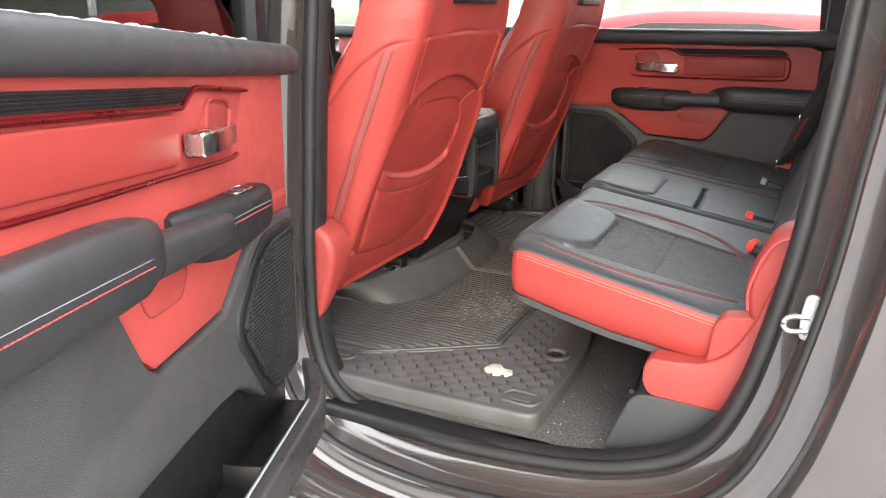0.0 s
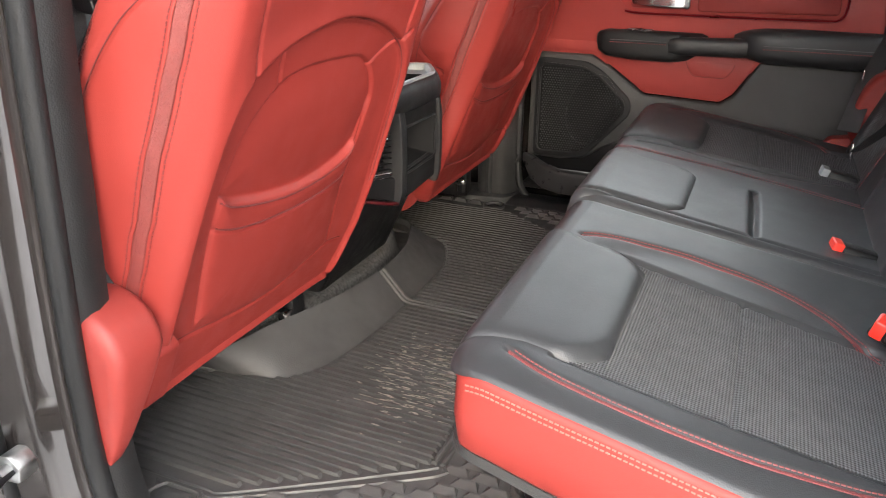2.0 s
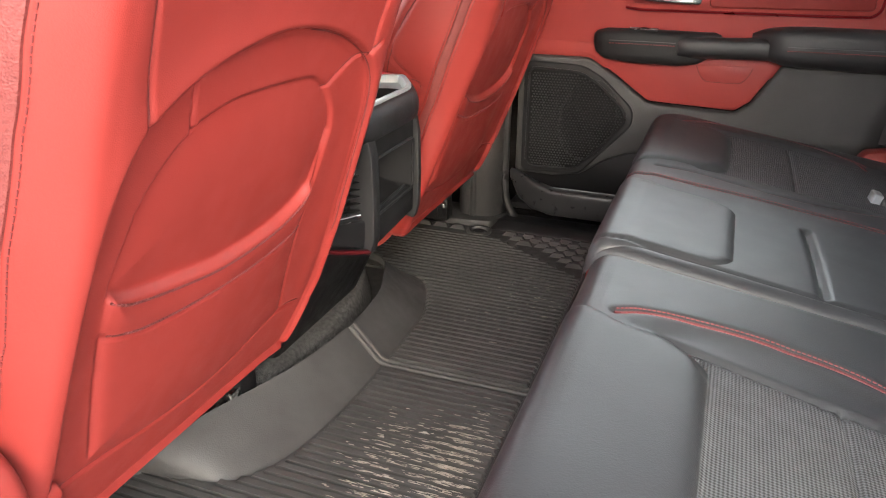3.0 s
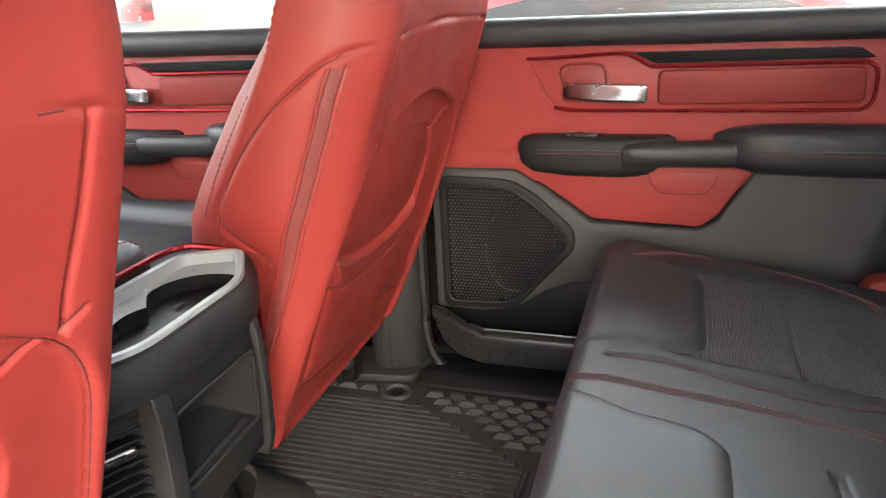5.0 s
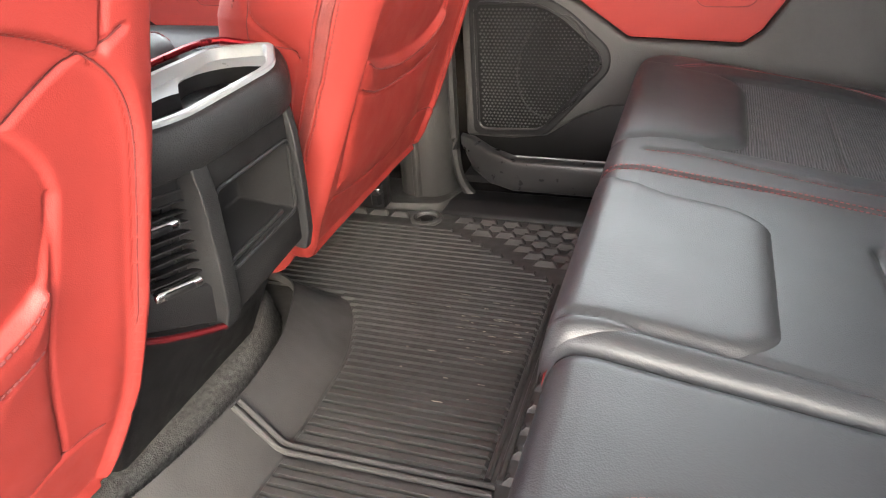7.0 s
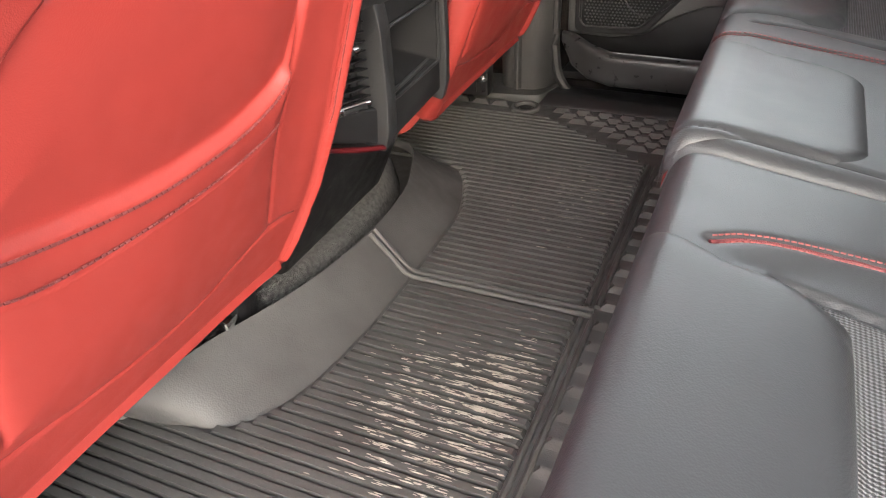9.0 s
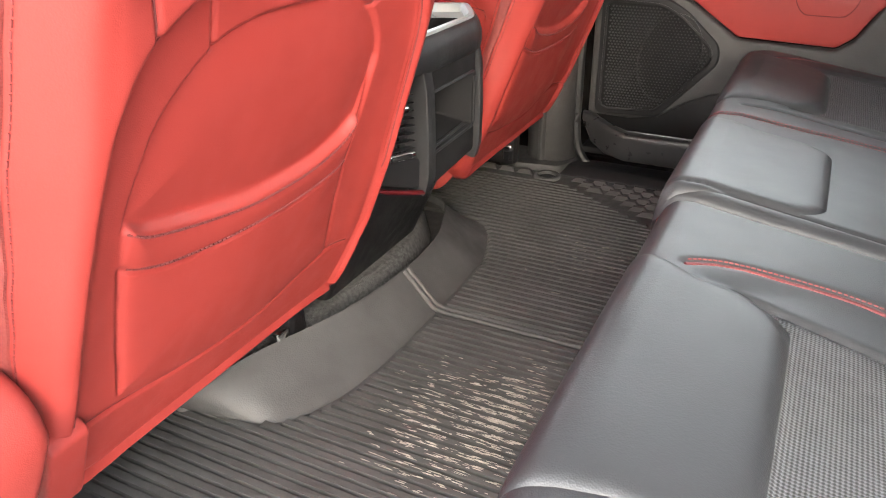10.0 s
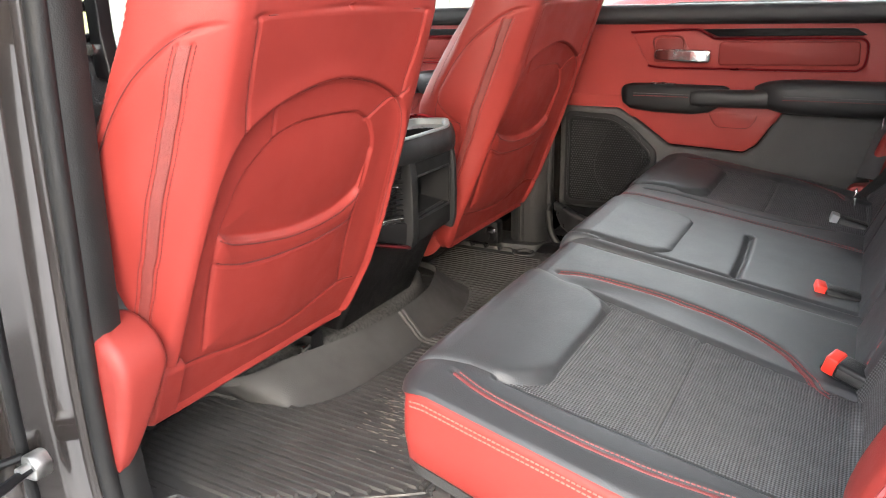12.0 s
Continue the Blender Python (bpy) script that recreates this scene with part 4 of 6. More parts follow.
def front_seat(name, yc, out, label, cover_y, cover_x, slim=0.0, cover_z=0.0, tuck=0.0):
    """out: +1 where outboard is +y; cover_y, cover_x, cover_z: the two sides of the hinge cover, how far back and how high it stands; slim: how much narrower the inboard bolster is; tuck: how far the low outer side draws in beside the console."""
    s = thing(name, label, "car seat", (-1.15, yc, PAN + 0.04), "front seats")
    zs = np.concatenate([np.linspace(0.79, 1.52, 380), [1.53, 1.54, 1.548, 1.553]])
    secs = np.array([seat_section(z) for z in zs])
    secs[..., 0] += out * slim * (1 + 1.5 * ease(1.0 - zs, 0.14))[:, None] * ease(-secs[..., 0] * out - 0.195, 0.05) * ease(secs[..., 1] - 0.008, 0.03)
    secs[..., 0] -= out * tuck * ease(1.135 - zs, 0.10)[:, None] * ease(secs[..., 0] * out - 0.215, 0.04) * ease(secs[..., 1] - 0.055, 0.04)
    shrink = np.interp(zs, [1.5, 1.52, 1.54, 1.553], [1, 0.97, 0.85, 0.6])[:, None]
    mid = secs.mean(1, keepdims=True)
    secs = mid + (secs - mid) * shrink[:, :, None]
    foot = np.interp(zs, [0.79, 0.797, 0.808, 0.825, 0.85], [0.78, 0.90, 0.96, 0.99, 1.0])[:, None]
    secs = mid + (secs - mid) * foot[:, :, None]
    P = np.zeros((len(zs), secs.shape[1], 3))
    P[..., 0] = seat_x(zs)[:, None] - secs[..., 1]
    P[..., 1] = secs[..., 0]
    P[..., 2] = zs[:, None]
    N = np.cross(np.roll(P, -1, 1) - np.roll(P, 1, 1), np.gradient(P, axis=0))
    N /= np.linalg.norm(N, axis=2, keepdims=True) + 1e-12
    if (N[:, 0, 0].mean()) < 0:
        N = -N

    def on(o, z, depth=None):
        """A place on the skin: o outboard of the middle on the back, or at a depth on a side."""
        f = float(np.interp(z, zs, np.arange(len(zs))))
        i = min(int(f), len(zs) - 2)
        sec = secs[i] + (secs[i + 1] - secs[i]) * (f - i)
        row = P[i] + (P[i + 1] - P[i]) * (f - i)
        col, goal = (0, o * out) if depth is None else (1, depth)
        cost = np.abs(sec[:, col] - goal)
        cost = cost + ((sec[:, 1] > 0.07) * 1.0 if depth is None else (np.sign(sec[:, 0]) != np.sign(o * out)) * 1.0 + (np.abs(sec[:, 0]) < 0.15) * 1.0 + ((np.abs(sec[:, 0]) < np.abs(sec[:, 0]).max() - 0.03) & (sec[:, 1] > 0.07)) * 1.0)
        j = int(np.argmin(cost))
        k = len(sec)
        best = row[j]
        for m in (j - 1, (j + 1) % k):
            a, b = sec[j, col] - goal, sec[m, col] - goal
            if a * b < 0:
                best = row[j] + (row[m] - row[j]) * (a / (a - b))
        return best.copy(), N[i, j]

    def line(pts, n=36):
        return spline([on(*p)[0] for p in pts], n)

    def strip(m, d, n=90, src=None, h=0.0):
        """A line along the narrow side strip, d across it from its middle."""
        src = P if src is None else src
        pts = []
        for z in np.linspace(1.335, 0.955, 20):
            i = int(np.argmin(np.abs(zs - z)))
            sec = secs[i]
            goal = np.interp(z, [0.95, 1.10, 1.34], [0.041, 0.0365, 0.036])
            side = np.where((np.sign(sec[:, 0]) == np.sign(m * out)) & (np.abs(sec[:, 0]) > 0.15), 0, 1.0)
            j = int(np.argmin(np.abs(sec[:, 1] - goal) + side))
            k = len(sec)
            turn = 1 if sec[(j + 1) % k, 1] > sec[j, 1] else -1
            left, e = abs(d), turn * (1 if d > 0 else -1)
            while left > 0:
                step = np.linalg.norm(sec[(j + e) % k] - sec[j])
                if step > left:
                    break
                left -= step
                j = (j + e) % k
            pts.append(src[i, j] + (src[i, (j + e) % k] - src[i, j]) * min(1.0, left / max(1e-6, np.linalg.norm(sec[(j + e) % k] - sec[j]))) + N[i, j] * h)
        return spline(pts, n)
    mirror = lambda pts: [(-p[0], *p[1:]) for p in pts]
    arc = [(0.232, 0.80), (0.233, 0.90), (0.227, 1.02), (0.218, 1.12), (0.206, 1.18), (0.180, 1.22), (0.105, 1.255), (0.0, 1.272)]
    arc = arc + mirror(arc)[-2::-1]
    pocket = [(0.187, 1.080), (0.173, 1.122), (0.155, 1.160), (0.107, 1.199), (0.065, 1.212), (0.014, 1.215), (-0.062, 1.213), (-0.090, 1.208), (-0.118, 1.192), (-0.141, 1.164), (-0.150, 1.138), (-0.146, 1.110), (-0.140, 1.074)]
    mouth = [(0.187, 1.082), (0.159, 1.069), (0.097, 1.053), (0.022, 1.042), (-0.064, 1.043), (-0.118, 1.057), (-0.141, 1.076)]
    hem = [(0.182, 1.037), (0.126, 1.021), (0.057, 1.012), (-0.052, 1.009), (-0.140, 1.020)]
    lows = [(0.24, 0.888), (0.174, 0.874), (0.06, 0.856), (-0.03, 0.853), (-0.102, 0.868), (-0.157, 0.880), (-0.24, 0.872)]
    Q = P.reshape(-1, 3)
    # flat coordinates of the back for the padded fields
    F = np.stack([Q[:, 1] * out, Q[:, 2]], 1)
    back = secs[..., 1].reshape(-1) < 0.07
    push = np.zeros(len(Q))
    arc_l = line(arc, 120)
    arc_f = np.stack([arc_l[:, 1] * out, arc_l[:, 2]], 1)
    d_arc = away(F, arc_f)
    sign = np.where(inside(F, arc_f), 1, -1)
    push += back * (-0.008 * ease(sign * d_arc - 0.003, 0.008))
    push += back * (sign < 0) * 0.004 * np.exp(-(d_arc / 0.02) ** 2)
    pk = np.array([p for p in spline(pocket, 60)])
    mo = spline(mouth, 40)
    panel = np.concatenate([pk, mo[::-1]])
    d_p = away(F, np.concatenate([panel, panel[:1]])) * np.where(inside(F, panel), 1, -1)
    push += back * (-0.005 * ease(d_p - 0.001, 0.005) + 0.007 * ease(d_p - 0.02, 0.05))
    lw = spline(lows, 40)
    bag = np.concatenate([mo, [(-0.146, 1.03), (-0.147, 0.96), (-0.155, 0.884)], lw[30:9:-1], [(0.174, 0.893), (0.182, 0.97), (0.186, 1.04)]])
    d_g = away(F, np.concatenate([bag, bag[:1]])) * np.where(inside(F, bag), 1, -1)
    d_m = away(F, mo)
    push += back * (0.0055 * ease(d_g - 0.006, 0.016) + 0.005 * ease(d_g, 0.003) * np.exp(-(d_m / 0.03) ** 2) + 0.006 * ease(d_g - 0.03, 0.06))
    grooves = [(line(pocket), 0.0035, 0.0025), (line(hem), 0.003, 0.0025), (line(lows), 0.004, 0.003), (arc_l, 0.004, 0.003),
               (line([(0.186, 1.04), (0.182, 0.97), (0.174, 0.893)]), 0.004, 0.003), (line([(-0.150, 1.138), (-0.150, 1.087), (-0.145, 0.995), (-0.157, 0.881)]), 0.004, 0.003),
               (line([(-0.113, 1.196), (-0.150, 1.217), (-0.196, 1.238)]), 0.003, 0.003), (line([(0.113, 1.25), (0.107, 1.199)]), 0.003, 0.003)]
    head = [(0.262, 1.10, 0.135), (0.262, 1.16, 0.133), (0.262, 1.224, 0.125), (0.262, 1.287, 0.098), (0.262, 1.33, 0.062), (0.262, 1.35, 0.034), (0.187, 1.362), (0.0, 1.371)]
    for m in (1, -1):
        f = (lambda pts: pts) if m == 1 else mirror
        grooves += [(line(f(head if m > 0 else head[4:]), 60), 0.0045, 0.003), (line(f([(0.187, 1.358), (0.186, 1.30), (0.178, 1.221)])), 0.0035, 0.003)]
        grooves += [(strip(m, d), 0.0028, 0.0018) for d in (-0.0095, 0.0095) if m > 0]
    for l, w, depth in grooves:
        w, depth = w * 0.8, depth * 1.3
        push -= depth * np.exp(-(away(Q, l) / w) ** 2)
    wob = np.array([noise.noise((p[0] * 7, p[1] * 7 + yc, p[2] * 7)) for p in Q])
    push += 0.0012 * wob
    Q = Q + N.reshape(-1, 3) * push[:, None]
    skin = Q.reshape(P.shape).copy()
    Q[:, 1] += yc
    v, f = grid(Q.reshape(P.shape), True)
    k = P.shape[1]
    f = f + [tuple(range(k))[::-1], tuple((len(zs) - 1) * k + i for i in range(k))]
    part("backrest", (v, f), RED, s, "red leather with sewn seams and map pocket", sharp=100)
    off = np.array([0, yc, 0])

    lift = skin - P

    def lifted(pts, h, n=60):
        q, up = [], []
        for p in spline([p if len(p) == 3 else (*p, 0.0) for p in pts], n):
            c, nn = on(p[0], p[1], p[2] if p[2] else None)
            i = int(np.argmin(np.abs(zs - p[1])))
            near = np.argsort(np.linalg.norm(P[i] - c, axis=1))[:2]
            q.append(c)
            up.append(lift[i, near].mean(0) + nn * h)
        q, up = np.array(q), np.array(up)
        for a, times in ((q, 4), (up, 10)):
            for _ in range(times):
                a[1:-1] = (a[:-2] + 2 * a[1:-1] + a[2:]) / 4
        return q + up + off
    seams = [arc, lows, [(-0.113, 1.196), (-0.150, 1.217), (-0.196, 1.238)],
             [(0.187, 1.358), (0.186, 1.30), (0.178, 1.221)], [(0.170, 1.3635), (0.0, 1.371), (-0.170, 1.3635)], head[:6]]
    # shade in the seam folds, drawn as thin dark tubes
    part("seam_shade", joined(*[tube(lifted(q, 0.0002, 110), 0.0008, 5) for q in seams]), DARK_THREAD_SHADE, s, "thin dark lines drawn as shade in the sewn seams", kind="stuff")
    part("pocket_stitching", joined(stitches(lifted([(a, b - 0.005) for a, b in mouth], 0.0011, 90), 0.0058, 0.0042, 0.0013), stitches(lifted([(a, b + 0.003) for a, b in hem], 0.0010, 90), 0.0058, 0.0042, 0.0012)), DARK_THREAD_SHADE, s, kind="stuff")
    for m in (1,):
        f2 = lambda pts: pts
        part("side_stitching", joined(*[stitches(strip(m, d, 120, skin, 0.0005) + off, 0.0066, 0.0046, 0.0009) for d in (-0.013, 0.013)]), THREAD_MAROON, s, kind="stuff")
        part("vent_strip", grid(np.array([strip(m, d, 120, skin, h) + off for d, h in ((-0.0085, 0.0002), (-0.0070, 0.0011), (0.0, 0.0013), (0.0070, 0.0011), (0.0085, 0.0002))])), STRIP, s, "perforated dark red strip")
        zig = lifted(f2([(0.262, 1.308, 0.128), (0.262, 1.25, 0.142), (0.27, 1.16, 0.156)]), 0.0004, 60)
        part("edge_stitching", stitches(zig, 0.008, 0.005, 0.0010), THREAD_MAROON, s)
    # moulded cover over the hinge of the backrest
    cover = [(-1.06, 0.970), (-0.93, 0.997), (-0.885, 0.993), (-0.852, 0.972), (-0.838, 0.935), (-0.846, 0.885), (-0.872, 0.80), (-0.915, 0.745), (-1.06, 0.745)]
    bm = prism([(x + cover_x, z + cover_z * (z < 0.9)) for x, z in rounded(cover, 0.03, 5)], "y", *cover_y, 0.018, 5)
    for v in bm.verts:
        k = (v.co.y - cover_y[0]) / (cover_y[1] - cover_y[0])
        v.co.y -= k * 0.42 * max(0.0, 0.93 - v.co.z) * (cover_y[1] - cover_y[0]) / 0.08
    part("hinge_cover", bm, RED_PLASTIC, s, "moulded red plastic cover")
    boot = [(-1.0, 0.93), (-0.872, 0.905), (-0.866, 0.895), (-0.905, 0.806), (-0.925, 0.800), (-1.0, 0.80)]
    part("seat_boot", prism([(x + cover_x * 0.4, z) for x, z in rounded(boot, 0.012, 4)], "y", cover_y[1] + 0.002, cover_y[1] + 0.042, 0.008, 4), RED, s, "folded red leather flap")
    part("seat_cushion", box(-1.56, -1.0, yc - 0.27, yc + 0.27, 0.83, 0.985, 0.05, 5), BLACK, s, "black leather cushion")
    for m in (1, -1):
        y0, y1 = yc + m * 0.18, yc + m * 0.28
        part("cushion_bolster", box(-1.54, -1.02, min(y0, y1), max(y0, y1), 0.85, 1.02, 0.045, 5), BLACK, s, "black leather bolster")
        end = -0.975 if m > 0 else -1.055
        part("rail", box(-1.5, end, yc + m * 0.19 - 0.02, yc + m * 0.19 + 0.02, 0.68, 0.75, 0.006), DARK, s)
        part("rail_end", box(end - 0.025, end + 0.003, yc + m * 0.155 - 0.012, yc + m * 0.155 + 0.012, 0.722, 0.738, 0.004), CHROME, s, "bright steel rail end")
        part("bolt", tube([(end - 0.01, yc + m * 0.155, 0.70), (end - 0.01, yc + m * 0.155, 0.722)], 0.011, 6), DARK, s)
    part("seat_frame", box(-1.5, -1.0, yc - 0.23, yc + 0.23, 0.75, 0.84, 0.02), DARK, s)
    part("guide_slot", box(-0.735, -0.668, yc - 0.10, yc + 0.10, 1.428, 1.452, 0.006), DARK, s, "black headrest guide")
    part("headrest", box(-0.80, -0.69, yc - 0.14, yc + 0.14, 1.585, 1.78, 0.045, 5), RED, s, "red leather headrest")
    for m in (1, -1):
        part("headrest_post", tube([(-0.745, yc + m * 0.07, 1.53), (-0.745, yc + m * 0.07, 1.60)], 0.007, 8), CHROME, s)
    return s


front_seat("bucket_seat", -0.408, -1, "red leather driver seat seen from behind, with pocket", (-0.753, -0.672), 0.0, slim=0.014)
front_seat("bucket_seat", 0.457, -1, "red leather front passenger seat seen from behind, with pocket", (0.228, 0.272), -0.055, cover_z=0.022, tuck=0.045)


# ---- centre console ----
con = thing("centre_console", "black centre console with cup holders and rear vents", "console", (-1.1, 0.018, 0.7))
CY = 0.018        # the console's middle line
FLAT, WIDE = 0.092, 0.187


def rear_plan(flat, wide, x0, x1, back, r=0.02, front=0.045):
    """The console seen from above: square ahead, its two rear corners cut off."""
    half = [(back, wide - front), (x1, wide), (x0, flat)]
    return rounded([(x, CY - y) for x, y in half] + [(x, CY + y) for x, y in half[::-1]], r, 4)


part("pedestal", prism([(-1.5, 0.68), (-1.0, 0.68), (-0.985, 0.72), (-0.918, 0.86), (-0.905, 0.91), (-0.905, 0.99), (-1.5, 0.99)], "y", CY - 0.150, CY + 0.150, 0.016, 4), DARK, con, "smooth black pedestal")
part("housing", prism(rear_plan(0.090, 0.176, -0.902, -0.925, -1.5), "z", 0.935, 1.082, 0.006), DARK_MATTE, con)
part("collar", prism(rear_plan(0.086, 0.178, -0.850, -0.900, -1.12), "z", 1.066, 1.090, 0.004), DARK, con)


def by_angle(loop, c, n=96):
    """A closed outline sampled at even angles round c."""
    q = np.array(loop, float) - c
    ang = np.unwrap(np.concatenate([np.arctan2(q[:, 1], q[:, 0]), [math.atan2(q[0, 1], q[0, 0])]]))
    q = np.concatenate([q, q[:1]])
    if ang[-1] < ang[0]:
        ang, q = ang[::-1], q[::-1]
    start = np.linspace(0, 2 * math.pi, n, endpoint=False)
    w = (start - ang[0]) % (2 * math.pi) + ang[0]
    return np.stack([np.interp(w, ang, q[:, 0]), np.interp(w, ang, q[:, 1])], 1) + c


MID = np.array([-0.886, CY])
dense = lambda poly: [tuple(np.array(a) + (np.array(b) - np.array(a)) * t / 12) for a, b in zip(poly, poly[1:] + poly[:1]) for t in range(12)]
outer = by_angle(dense(rear_plan(0.088, 0.188, -0.828, -0.888, -0.974, 0.03, 0.040)), MID, 144)
flow = np.roll(outer, -1, 0) - np.roll(outer, 1, 0)
flow /= np.linalg.norm(flow, axis=1, keepdims=True)
inner_l = outer - 0.0235 * np.stack([flow[:, 1], -flow[:, 0]], 1)
th = np.linspace(0, 2 * math.pi, 144, endpoint=False)


def lobe(c, r, t):
    """How far a ray from MID at angle t goes inside the round well at c."""
    d = np.array(c) - MID
    bq = d[0] * np.cos(t) + d[1] * np.sin(t)
    disc = bq * bq - (d @ d - r * r)
    return np.where(disc > 0, bq + np.sqrt(np.maximum(disc, 0)), 0)


reach = np.maximum.reduce([lobe((-0.893, CY - 0.074), 0.056, th), lobe((-0.893, CY + 0.074), 0.056, th), lobe((-0.886, CY), 0.047, th), np.full(144, 0.012)])
reach = np.minimum(reach, 0.96 * np.linalg.norm(inner_l - MID, axis=1))
well = MID + np.stack([np.cos(th), np.sin(th)], 1) * reach[:, None]


def at_z(loop, z):
    return np.concatenate([loop, np.full((len(loop), 1), z)], 1)


ring_at = lambda d, z: at_z(outer + d * np.stack([flow[:, 1], -flow[:, 0]], 1), z)
part("rear_pad", grid(np.array([ring_at(d, z) for d, z in ((-0.012, 1.078), (-0.003, 1.074), (0.0, 1.078), (0.0015, 1.088), (0.001, 1.100), (-0.0015, 1.109), (-0.005, 1.1165), (-0.008, 1.1195), (-0.0115, 1.1205))]), True), BLACK_SOFT, con, "black padded rim")
part("tray", grid(np.array([ring_at(-0.0105, 1.118), ring_at(-0.0105, 1.1235), ring_at(-0.012, 1.1250), ring_at(-0.019, 1.1245), ring_at(-0.021, 1.121), ring_at(-0.0225, 1.112), at_z(well * 0.6 + inner_l * 0.4, 1.109), at_z(well, 1.107)]), True), GREY_PLASTIC, con, "silver grey cup tray")
part("cup_well", grid(np.array([at_z(well, 1.107), at_z(MID + (well - MID) * 0.985, 1.091), at_z(MID + (well - MID) * 0.95, 1.045), at_z(MID + (well - MID) * 0.3, 1.042), at_z(MID + (well - MID) * 0.001, 1.042)]), True), DARK_MATTE, con, "dark double cup well")
for k in (-1, 1):
    part("cup_grip", arm_piece([(-0.926, -(CY + k * 0.066), 1.07, 0.004, 0.010), (-0.920, -(CY + k * 0.066), 1.07, 0.013, 0.022), (-0.912, -(CY + k * 0.066), 1.07, 0.014, 0.024), (-0.906, -(CY + k * 0.066), 1.066, 0.008, 0.016)], 1), RUBBER, con, "rubber cup grip")
rim_ = [MID + (p - MID) * 1.004 for p in outer]
front_ = sorted([p for p in rim_ if p[0] < -0.905], key=lambda p: math.atan2(p[1] - CY, -(p[0] - MID[0])))
part("front_trim", tube(spline([(p[0], p[1], 1.129 - 0.25 * max(0.0, p[0] + 0.955)) for p in front_[::3]] + [(-0.893, CY + 0.189, 1.108)], 110), 0.0042, 8), RED_TRIM, con, "glossy red metallic trim")
part("armrest_lid", box(-1.48, -0.978, CY - 0.128, CY + 0.128, 1.06, 1.152, 0.032, 5), BLACK, con, "black leather armrest lid")
for k in (-1, 1):
    part("lid_stitching", stitches(spline([(-0.994, CY + k * 0.118, 1.138), (-1.0, CY + k * 0.10, 1.1515), (-1.0, CY + k * 0.04, 1.1525)], 30), 0.007, 0.005, 0.0009), THREAD_MAROON, con, kind="stuff")


# the rear face: a vent on each cut corner, an open bay between two uprights
VL = math.hypot(0.052, WIDE - FLAT)


def vent_place(k):
    """Vent coordinates (along the cut corner from the upright, out of it, z) to a place; k: -1 or +1."""
    d = np.array([-0.052, WIDE - FLAT]) / VL
    n = np.array([d[1], -d[0]])
    return lambda a, o, z: (-0.842 + d[0] * a + n[0] * o, CY + k * (FLAT - 0.004 + d[1] * a + n[1] * o), z)


def vent_box(k, a0, a1, o0, o1, z0, z1, r=0.001, seg=1):
    bm = box(a0, a1, o0, o1, z0, z1, r, seg)
    at_ = vent_place(k)
    for v in bm.verts:
        v.co = Vector(at_(*v.co))
    return bm


